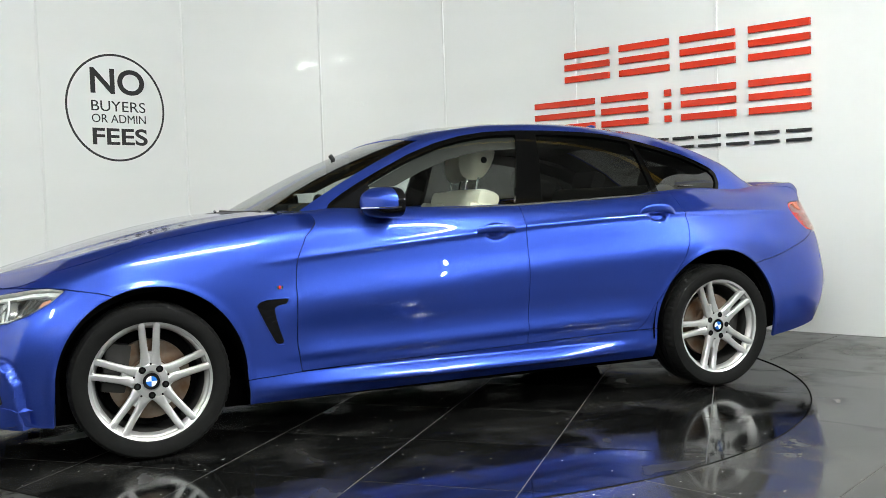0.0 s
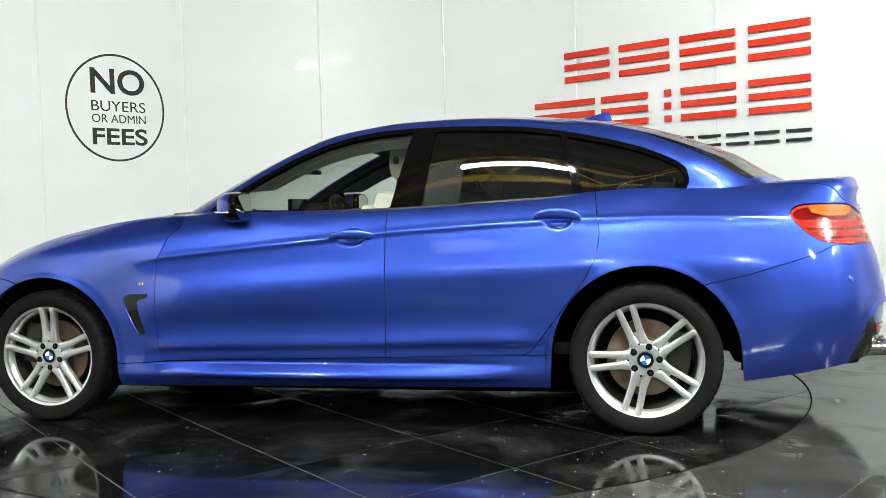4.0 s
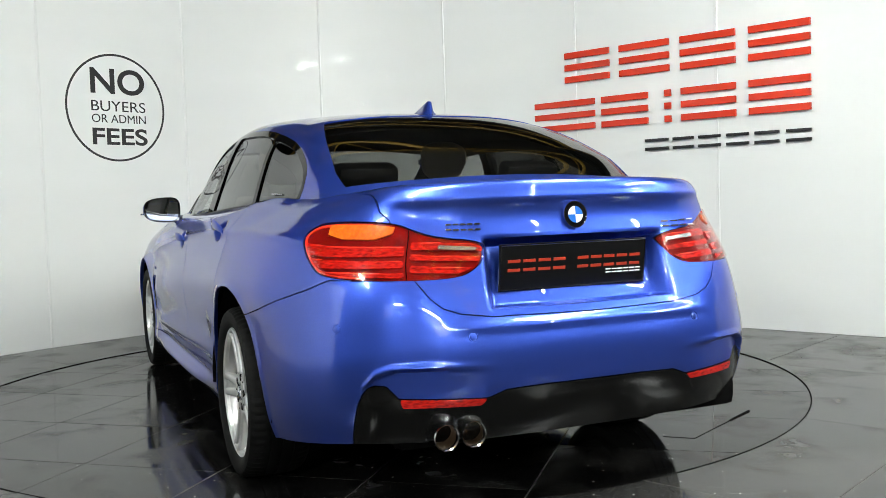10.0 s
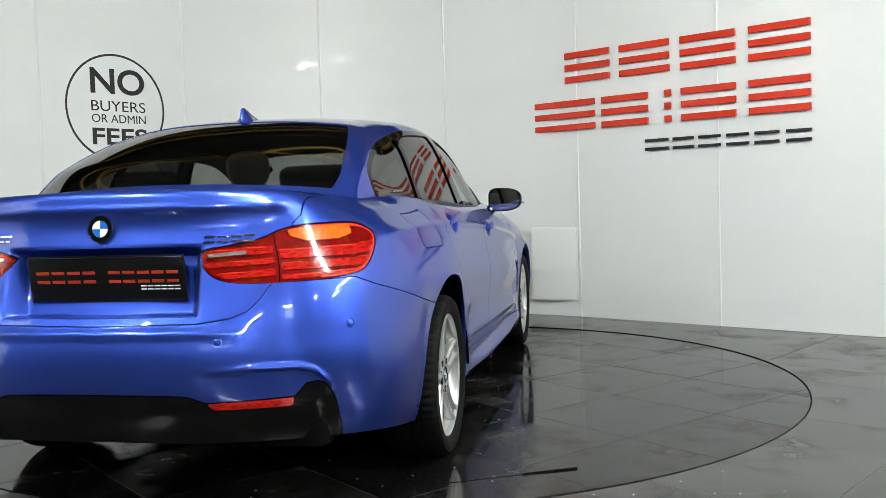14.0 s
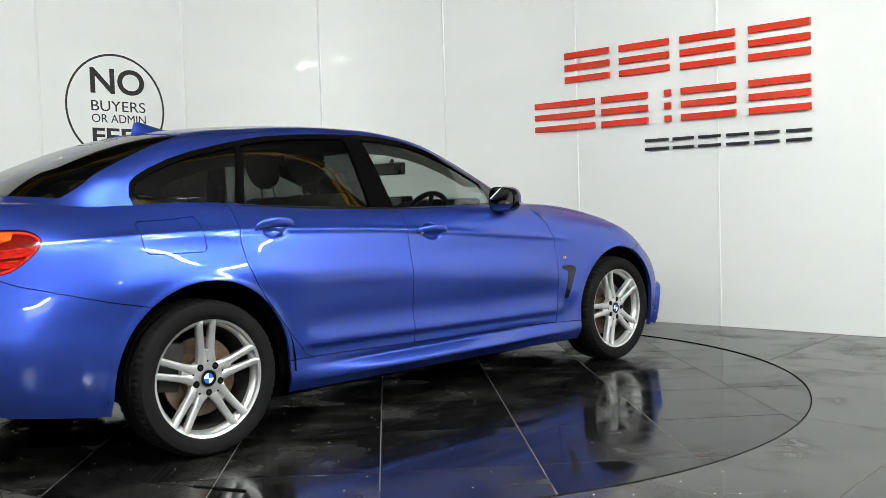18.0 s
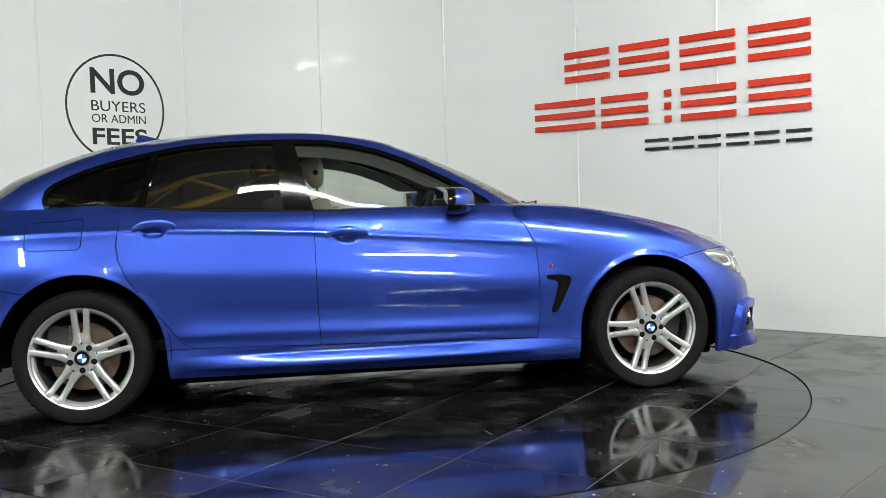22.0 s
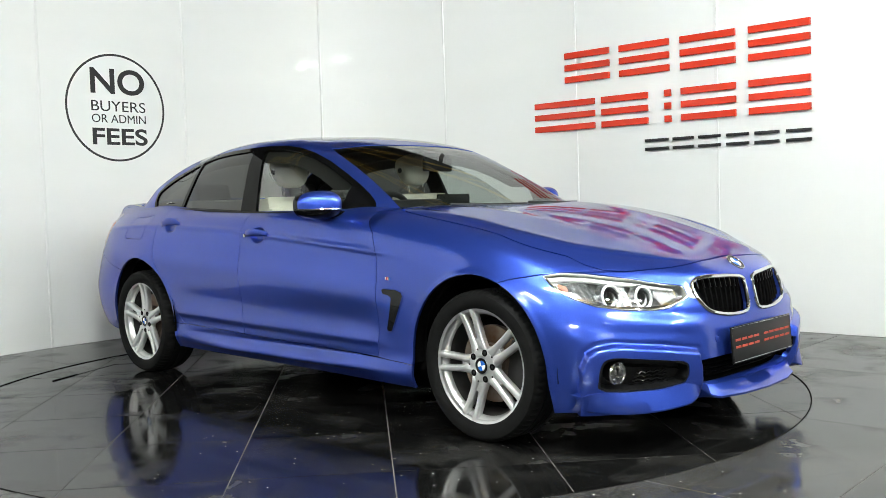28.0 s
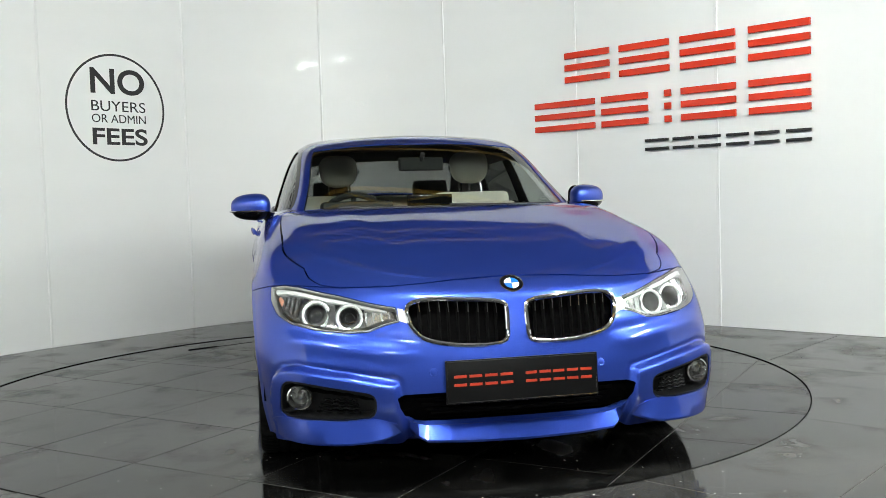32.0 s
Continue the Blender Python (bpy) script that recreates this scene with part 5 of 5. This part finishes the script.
    W = np.stack([W[:, 0] * (0.085 - 0.02 * out) - 0.035 * out, W[:, 1] * 0.100, W[:, 2] * (0.068 - 0.008 * out)], 1)
    rear = lambda V: V[:, 0] + 0.045 + 0.03 * V[:, 1] * side
    seam = lambda V: V[:, 2] + 0.024 + 0.08 * np.maximum(-V[:, 0], 0) * 0
    hull, hf = clip(W, Fm, rear)
    cap_edge = lambda V: V[:, 0] + 0.004 + 0.10 * np.maximum(V[:, 1] * side, 0)
    cap, cf = clip(hull, hf, seam)
    up, uf = clip(cap, cf, cap_edge)
    shell, sf = clip(cap, cf, lambda V: -cap_edge(V))
    lo, lf = clip(hull, hf, lambda V: -seam(V))
    at = Matrix.Translation((cx, cy, cz))
    mirror = part("door_mirror", mesh_from("door_mirror", up, uf, BLUE, 40), BLUE, car, "blue door mirror with a black base", m=at)
    part("mirror_base", mesh_from("mirror_base", lo * np.array([1, 1, 1]), lf, BLACK_GLOSS, 40), BLACK_GLOSS, mirror)
    part("mirror_shell", mesh_from("mirror_shell", shell, sf, BLACK_GLOSS, 40), BLACK_GLOSS, mirror, "gloss black rear half of the housing")
    strip = [(0.094 * math.cos(a) * (1 - 0.2 * math.sin(a)) - 0.034 * math.sin(a), 0.1085 * math.sin(a) * side, -0.021) for a in np.linspace(-0.7, 1.45, 14)]
    part("mirror_strip", tube(strip, 0.0045, 6), CHROME, mirror, "chrome indicator strip")
    back, bf = clip(np.stack([np.full(len(W), 0.0), W[:, 1] * 0.97, W[:, 2] * 0.97], 1), Fm, lambda V: V[:, 0] + 1)
    ang = np.linspace(0, 2 * math.pi, 40, endpoint=False)
    rim = [(np.sign(math.cos(a)) * abs(math.cos(a)) ** 0.6, np.sign(math.sin(a)) * abs(math.sin(a)) ** 0.6) for a in ang]
    for nm, k, dx, mat in (("mirror_back", 0.99, 0.0, BLACK_GLOSS), ("mirror_glass", 0.88, -0.004, MIRROR)):
        bm = bmesh.new()
        vs = []
        for a, b in rim:
            yy, zz = a * 0.096 * k, b * (0.066 - 0.008 * a * side) * k
            vs.append(bm.verts.new((-0.043 - 0.03 * yy * side + dx, yy, zz)))
        f = bm.faces.new(vs)
        bmesh.ops.recalc_face_normals(bm, faces=[f])
        if f.normal.x > 0:
            f.normal_flip()
        part(nm, bm, mat, mirror, recalc=False, smooth=0)
    foot = [Vector((0.02, -0.075 * side, -0.045)), Vector((0.045, -0.10 * side, -0.052)), Vector((0.075, -0.125 * side, -0.06))]
    bm = tube(foot, 0.026, 10)
    part("mirror_foot", bm, BLACK_GLOSS, mirror)
    # black triangle at the foot of the pillar
    panel("mirror_triangle", "cabin", [dlo_in, lambda V: V[:, 0] - 0.405], BLACK_GLOSS, side, 0.0, lift=0.003)

    # trim along the window base
    base_line = [(x, (y + 0.006) * side, z + 0.020) for x, y, z in zip(*(np.interp(np.linspace(0.72, -1.50, 40), [p[0] for p in CABIN_LINES[0]][::-1][2:], [p[k] for p in CABIN_LINES[0]][::-1][2:]) if k else np.linspace(0.72, -1.50, 40) for k in (0, 1, 2)))]
    part("window_strip", tube(base_line, 0.008, 6), BLACK_TRIM, car)

    # tail lamp
    in_tail = within(TAIL, gap=0.008)
    tail = panel("tail_lamp", "body", [within(TAIL, gap=0.001), less(3, 5.238)], RED_DEEP, side, 0.03, lift=-0.006, label="red tail lamp with an amber upper part")
    inner = panel("inner_tail_lamp", "body", [within(TAIL, gap=0.001), more(3, 5.242)], RED_DEEP, side, 0.03, lift=-0.006, label="red tail lamp half on the boot lid")
    panel("indicator", "body", [in_tail, within([(4.90, 1.0), (5.20, 1.0), (5.185, .935), (5.12, .918), (5.0, .920), (4.93, .935)])], ORANGE_LENS, side, 0.008, lift=-0.001, parent=tail, label="amber indicator")
    for z0, z1 in ((.868, .900), (.834, .858), (.806, .824)):
        panel("light_band", "body", [in_tail, within([(4.82, z0 + .01), (4.84, z1 + .012), (4.95, z1 + .004), (5.234, z1), (5.234, z0), (4.95, z0)])], RED_LENS, side, 0.008, lift=-0.001, parent=tail)
        panel("light_bar", "body", [in_tail, within([(4.82, z1 + .008), (4.84, z1 + .012), (4.95, z1 + .004), (5.234, z1), (5.234, z1 - .008), (4.95, z1 - .004)])], RED_BRIGHT, side, 0.003, lift=0.0005, parent=tail)
    panel("edge_glow", "body", [within(TAIL, gap=0.004), not_in(TAIL, gap=-0.012), less(3, 5.1)], RED_BRIGHT, side, 0.003, lift=-0.002, parent=tail)
    for z0, z1, s1 in ((.880, .905, 5.50), (.850, .868, 5.48), (.814, .836, 5.46)):
        panel("light_band", "body", [in_tail, within([(5.25, z0 + .006), (5.25, z1 + .008), (s1, z1 - .006), (s1, z0 - .006)])], RED_LENS, side, 0.008, lift=-0.001, parent=inner)
        panel("light_bar", "body", [in_tail, within([(5.25, z1), (5.25, z1 + .008), (s1, z1 - .006), (s1, z1 - .013)])], RED_BRIGHT, side, 0.003, lift=0.0005, parent=inner)
    panel("reversing_lamp", "body", [in_tail, within([(5.34, .900), (5.475, .890), (5.47, .876), (5.34, .884)])], LAMP_SILVER, side, 0.003, lift=0.0015, parent=inner, label="clear reversing lamp")
    panel("lens_cover", "body", [within(TAIL, gap=0.0015), less(3, 5.238)], RED_CLEAR, side, 0.004, lift=0.004, parent=tail, label="clear red cover")
    panel("lens_cover", "body", [within(TAIL, gap=0.0015), more(3, 5.242)], RED_CLEAR, side, 0.004, lift=0.004, parent=inner, label="clear red cover")
    panel("reflector", "body", [within([(5.19, .456), (5.462, .447), (5.44, .425), (5.2, .428)])], RED_LENS, side, 0.004, lift=0.004, label="red reflector")
    # round parking sensors
    for s, z in ((.30, .44), (5.0, .66), (5.42, .63)):
        p, n = on_body(s, z, 0.0005, side)
        part("parking_sensor", lathe([(0.0001, 0.001), (0.010, 0.001), (0.0115, 0.0), (0.0135, 0.0012), (0.015, -0.001)], 20), BLUE, car, m=facing(p, n))

panel("centre_intake", "body", [within(MID_INTAKE, gap=-0.05)], SHADOW_BLACK, 0, 0.0, lift=-0.07)
for k in range(5):
    zz = 0.262 + 0.025 * k
    w = 0.31 + 0.02 * k
    part("intake_slat", tube([(on_body(abs(y), zz, -0.055, 1 if y >= 0 else -1)[0]) for y in np.linspace(-w, w, 17)], 0.006, 6), SHADOW_BLACK, car)
bm = bmesh.new()
prev = None
for y in np.linspace(-0.385, 0.385, 29):
    a = abs(y)
    top = on_body(a, float(np.interp(a, [0, .33, .385], [.257, .260, .275])), 0.003, 1 if y >= 0 else -1)[0]
    tip = Vector((float(np.interp(a, [0, .2, .335, .36, .385], [2.243, 2.232, 2.195, 2.165, 2.135])), y, float(np.interp(a, [0, .33, .36, .385], [.214, .217, .228, .258]))))
    ring = [bm.verts.new(q) for q in (top + Vector((-0.06, 0, 0)), top, tip, tip + Vector((-0.003, 0, -0.008)), Vector((top.x - 0.06, y, 0.20)))]
    if prev:
        for i in range(4):
            bm.faces.new((prev[i], prev[i + 1], ring[i + 1], ring[i]))
    prev = ring
part("lower_lip", bm, BLUE, car, smooth=32)


def plate(x, z, tilt, facing_front, rows):
    m = Matrix.Translation((x, 0, z)) @ Matrix.Rotation(radians(0 if facing_front else 180), 4, "Z") @ Matrix.Rotation(radians(tilt), 4, "Y")
    ob = part("plate", box(0.008, 0.535, 0.147, bevel=0.003), PLATE_BLACK, car, "black dealer plate with red bars", m=m)
    part("plate_edge", tube([(0.0045, a * 0.262, b * 0.0685) for a, b in ((-1, -1), (1, -1), (1, 1), (-1, 1))], 0.0012, 5, closed=True), CHROME, ob)
    for y0, y1, zc, h, mat, n in rows:
        w = (y1 - y0) / n
        for k in range(n):
            for dz in (-h / 3, h / 3):
                part("bar", box(0.0015, w * 0.8, h * 0.22, (0.0046, y0 + w * (k + 0.5), zc + dz)), mat, ob, smooth=0)
    return ob


plate(2.212, 0.410, -4, True, ((-0.245, -0.03, 0.004, 0.042, PLATE_RED, 4), (0.005, 0.25, 0.004, 0.042, PLATE_RED, 5)))
plate(-2.346, 0.818, 7, False, ((-0.245, -0.03, 0.006, 0.042, PLATE_RED, 4), (0.005, 0.25, 0.006, 0.042, PLATE_RED, 5), (0.115, 0.25, -0.028, 0.015, WHITE, 6)))
p, n = on_body(0.0, 0.722, 0.003)
badge(car, facing(p, (n * 0.6 + Vector((0.5, 0, 0.5))).normalized()), 0.041)
p, n = on_body(5.815, 0.972, 0.012)
badge(car, facing(p, Vector((-1, 0, 0.12)).normalized()), 0.041)
for y0, y1, z, n in ((0.315, 0.44, 0.948, 5), (-0.32, -0.50, 0.932, 4)):
    for k in range(n):
        y = y0 + (y1 - y0) * (k + 0.5) / n
        for dz in (-0.008, 0.008):
            p, nn = on_body(5.818 - abs(y) * 1.02, z + dz + 0.012 * (abs(y) - 0.38), 0.004, 1 if y > 0 else -1)
            part("boot_badge", box(abs(y1 - y0) / n * 0.75, 0.004, 0.006, bevel=0.001, seg=1), CHROME, car, "chrome badge bars" if k == 0 and dz < 0 else "", m=facing(p, nn))

# aerial fin
bm = bmesh.new()
prev = None
for x, w, top in ((-1.03, 0.006, 1.375), (-1.08, 0.030, 1.383), (-1.14, 0.046, 1.396), (-1.19, 0.052, 1.410), (-1.222, 0.048, 1.419), (-1.248, 0.038, 1.415), (-1.262, 0.014, 1.37)):
    base = 1.378 - 0.10 * max(0, -x - 1.05)
    ring = [bm.verts.new((x, dy * w, base - 0.02 + (top - base + 0.02) * h)) for dy, h in ((-1.25, 0), (-0.8, 0.22), (-0.3, 0.48), (-0.12, 0.95), (0, 1), (0.12, 0.95), (0.3, 0.48), (0.8, 0.22), (1.25, 0))]
    if prev:
        for i in range(8):
            bm.faces.new((prev[i], prev[i + 1], ring[i + 1], ring[i]))
    prev = ring
part("aerial_fin", bm, BLUE, car, "blue shark-fin aerial", smooth=60)

# exhaust
for y in (0.494, 0.405):
    ex = part("exhaust_tip", lathe([(0.034, 0.2), (0.037, 0.19), (0.037, -0.05), (0.0395, -0.056), (0.0385, -0.06), (0.0352, -0.056), (0.0346, -0.04), (0.034, 0.15)], 36, close=True, axis="X"), CHROME, car, "polished twin exhaust tip", m=Matrix.Translation((-2.368, y, 0.344)))
    part("exhaust_bore", lathe([(0.0001, 0.1), (0.033, 0.1), (0.0344, -0.045)], 24, axis="X"), SOOT, ex, "sooty brown bore")
part("silencer", box(0.3, 0.8, 0.13, (-2.05, 0.1, 0.37), 0.05, 3), SHADOW_BLACK, car)
# wipers
for y0, y1 in ((0.55, 0.02), (-0.02, -0.5)):
    part("wiper", tube([(0.985 - 0.2 * abs(y0), y0, 0.972), (0.99 - 0.2 * abs((y0 + y1) / 2), (y0 + y1) / 2, 0.974), (0.965 - 0.12 * abs(y1), y1, 0.980)], 0.006, 6), BLACK_TRIM, car)

# ---- cabin fittings ----
part("cabin_floor", box(2.4, 1.4, 0.06, (-0.35, 0, 0.36), 0.02), CABIN_DARK, car)
part("parcel_shelf", box(0.75, 1.15, 0.04, (-1.75, 0, 0.96), 0.015), CABIN_DARK, car)
for side in (1, -1):
    part("door_card", box(1.5, 0.03, 0.5, (-0.22, 0.74 * side, 0.68), 0.012), CABIN_DARK, car)


def seat(x, y, lean=16):
    ob = part("front_seat", box(0.5, 0.48, 0.14, (0.02, 0, 0.07), 0.06, 4), LEATHER, car, "cream leather front seat", m=Matrix.Translation((x + 0.25, y, 0.46)))
    t = Matrix.Translation((-0.2, 0, 0.08)) @ Matrix.Rotation(radians(-lean), 4, "Y")
    part("seat_back", box(0.13, 0.46, 0.56, (0, 0, 0.27), 0.062, 4), LEATHER, ob, m=t)
    for d in (1, -1):
        part("side_bolster", box(0.16, 0.09, 0.42, (0.03, 0.205 * d, 0.26), 0.04, 4), LEATHER, ob, m=t)
        part("headrest_post", tube([(0.005, 0.065 * d, 0.5), (0.015, 0.065 * d, 0.66)], 0.006, 8), CHROME, ob, m=t)
    bm = bmesh.new()
    bmesh.ops.create_uvsphere(bm, u_segments=28, v_segments=18, radius=1)
    for v in bm.verts:
        c = [math.copysign(abs(q) ** 0.72, q) for q in v.co]
        k = 1 + 0.28 * c[2]
        v.co = (0.02 + 0.066 * c[0] * k, 0.125 * c[1] * (0.92 + 0.08 * c[2]), 0.705 + 0.098 * c[2])
    part("headrest", bm, LEATHER, ob, m=t)
    for d in (1, -1):
        part("headrest_button", lathe([(0.0001, 0.003), (0.014, 0.003), (0.017, -0.004)], 20), BLACK_TRIM, ob, m=t @ Matrix.Translation((0.03, 0.126 * d, 0.70)) @ (Matrix() if d > 0 else Matrix.Rotation(math.pi, 4, "Z")))
    return ob


seat(-0.15, 0.395)
seat(-0.40, -0.375)
part("rear_bench", box(0.32, 1.25, 0.16, (-0.81, 0, 0.55), 0.06, 3), LEATHER, car, "cream leather rear bench")
part("rear_bench_back", box(0.14, 1.2, 0.30, (0, 0, 0.15), 0.06, 3), LEATHER, car, m=Matrix.Translation((-1.25, 0, 0.79)) @ Matrix.Rotation(radians(-24), 4, "Y"))
for y in (0.36, -0.36):
    part("rear_headrest", box(0.1, 0.25, 0.12, bevel=0.045, seg=4), CABIN_DARK, car, m=Matrix.Translation((-1.42, y, 1.09)) @ Matrix.Rotation(radians(-20), 4, "Y"))
dash = part("dashboard", box(0.5, 1.36, 0.3, (0.62, 0, 0.80), 0.08, 4), CABIN_DARK, car, "dark dashboard")
part("instrument_hood", box(0.22, 0.36, 0.09, (0.46, -0.37, 0.965), 0.04, 4), CABIN_DARK, dash)
part("centre_screen", box(0.025, 0.24, 0.1, (0.43, 0.02, 0.985), 0.008), BLACK_GLOSS, dash)
wheel_m = Matrix.Translation((0.27, -0.37, 0.885)) @ Matrix.Rotation(radians(-65), 4, "Y")
sw = part("steering_wheel", tube([(0.185 * math.cos(a), 0.185 * math.sin(a), 0) for a in np.linspace(0, 2 * math.pi, 40, endpoint=False)], 0.016, 10, closed=True), CABIN_DARK, car, "dark leather steering wheel", m=wheel_m)
part("airbag", box(0.14, 0.18, 0.05, (0, 0, -0.01), 0.022, 3), CABIN_DARK, sw)
for a in (0, 180, 270):
    c, s = math.cos(radians(a + 90)), math.sin(radians(a + 90))
    part("wheel_spoke", tube([(c * 0.05, s * 0.05, -0.01), (c * 0.18, s * 0.18, 0)], 0.014, 8), CABIN_DARK, sw)
rvm = part("cabin_mirror", box(0.03, 0.245, 0.072, bevel=0.014, seg=3), CABIN_DARK, car, "dark interior mirror", m=Matrix.Translation((0.34, -0.005, 1.198)) @ Matrix.Rotation(radians(8), 4, "Z"))
part("mirror_glass", box(0.002, 0.225, 0.058, (-0.0165, 0, 0), 0.0005, 1), MIRROR, rvm)
part("mirror_stem", tube([(0.01, 0, 0.02), (0.04, 0, 0.055)], 0.012, 8), CABIN_DARK, rvm)
# headlining inside the roof
panel("headlining", "cabin", [more(4, 2.12), more(0, -1.32)], CABIN_DARK, 0, 0.0).location.z = -0.03

panel("pillar_lining", "cabin", [less(4, 2.3), lambda V: -dlo_edge(V), lambda V: -screen(V) - 0.002, lambda V: -rear_win(V) - 0.002], CABIN_DARK, 0, 0.0, lift=-0.016)

# small white sticker low on each quarter window
for side in (1, -1):
    for k in range(6):
        x = -1.318 - 0.0165 * k
        p = Vector((x, (0.704 + 0.17 * (x + 1.318)) * side, 1.042))
        part("sticker", box(0.012, 0.003, 0.006, bevel=0.0006, seg=1), LAMP_SILVER, car, "white sticker bars" if k == 0 else "", m=Matrix.Translation(p) @ Matrix.Rotation(radians(9.6) * side, 4, "Z") @ Matrix.Rotation(radians(28) * side, 4, "X"))


# ---- true proportions: the lower body sits deeper, with fuller doors and slimmer rear corners ----
def settle(P):
    """Shift of points of the car, all but its wheels, by their place."""
    x, y, z = P[:, 0], np.abs(P[:, 1]), P[:, 2]
    r = soft_step((-x - 0.6) / 1.4)
    z0, z1 = 0.72 + 0.35 * r, 1.0 + 0.2 * r * r
    dz = -(0.026 + 0.009 * r) * (1 - soft_step((z - z0) / (z1 - z0)))
    out = soft_step((y - 0.45) / 0.3)
    doors = soft_step((0.78 - z) / 0.42) * soft_step((x + 1.25) / 0.35) * soft_step((1.25 - x) / 0.4)
    corners = soft_step((-x - 1.2) / 0.5) * soft_step((0.95 - z) / 0.25)
    dy = out * (0.027 * doors - 0.02 * corners) * np.sign(P[:, 1])
    return np.stack([np.zeros(len(P)), dy, dz], 1)


def settle_part(ob, done):
    at = ob.matrix_basis.translation
    if ob.matrix_basis != Matrix():
        ob.matrix_basis = Matrix.Translation(settle(np.array([at]))[0]) @ ob.matrix_basis
        return
    if ob.data and ob.data.name not in done:
        done.add(ob.data.name)
        co = np.empty(len(ob.data.vertices) * 3)
        ob.data.vertices.foreach_get("co", co)
        co = co.reshape(-1, 3)
        ob.data.vertices.foreach_set("co", (co + settle(co)).ravel())
        ob.data.update()
    for child in ob.children:
        settle_part(child, done)


settled = set()
for ob in car.children:
    if not ob.name.startswith("wheel.") and ob.name != "wheel":
        settle_part(ob, settled)


# ---- what moves ----
CAR_OFF = (-0.0578, 0.2172)
TURN_T = [0, 2, 4, 6, 8, 10, 12, 14, 16, 18, 20, 22, 24, 26, 28, 30, 31.9]
TURN_A = [199.06, 181.31, 163.52, 145.72, 127.87, 109.97, 92.22, 74.60, 57.24, 39.87, 22.36, 4.72, -12.98, -30.74, -48.54, -66.33, -83.01]


def motions():
    """The turntable carries the car round, clockwise seen from above."""
    times = np.append(np.arange(0, 31.1, 1.0), (31.5, 32.0))
    angles = spline(TURN_T, np.array(TURN_A)[:, None], np.minimum(times, 31.9))[:, 0]
    table_rows, car_rows = [], []
    for t, a in zip(times, angles):
        m = pose(0, 0, 0, 0, 0, float(a))
        table_rows.append((float(t), m @ Matrix.Translation((0, 0, TABLE_Z))))
        car_rows.append((float(t), m @ Matrix.Translation((*CAR_OFF, 0.0))))
    walk(turntable, table_rows)
    walk(car, car_rows)


motions()
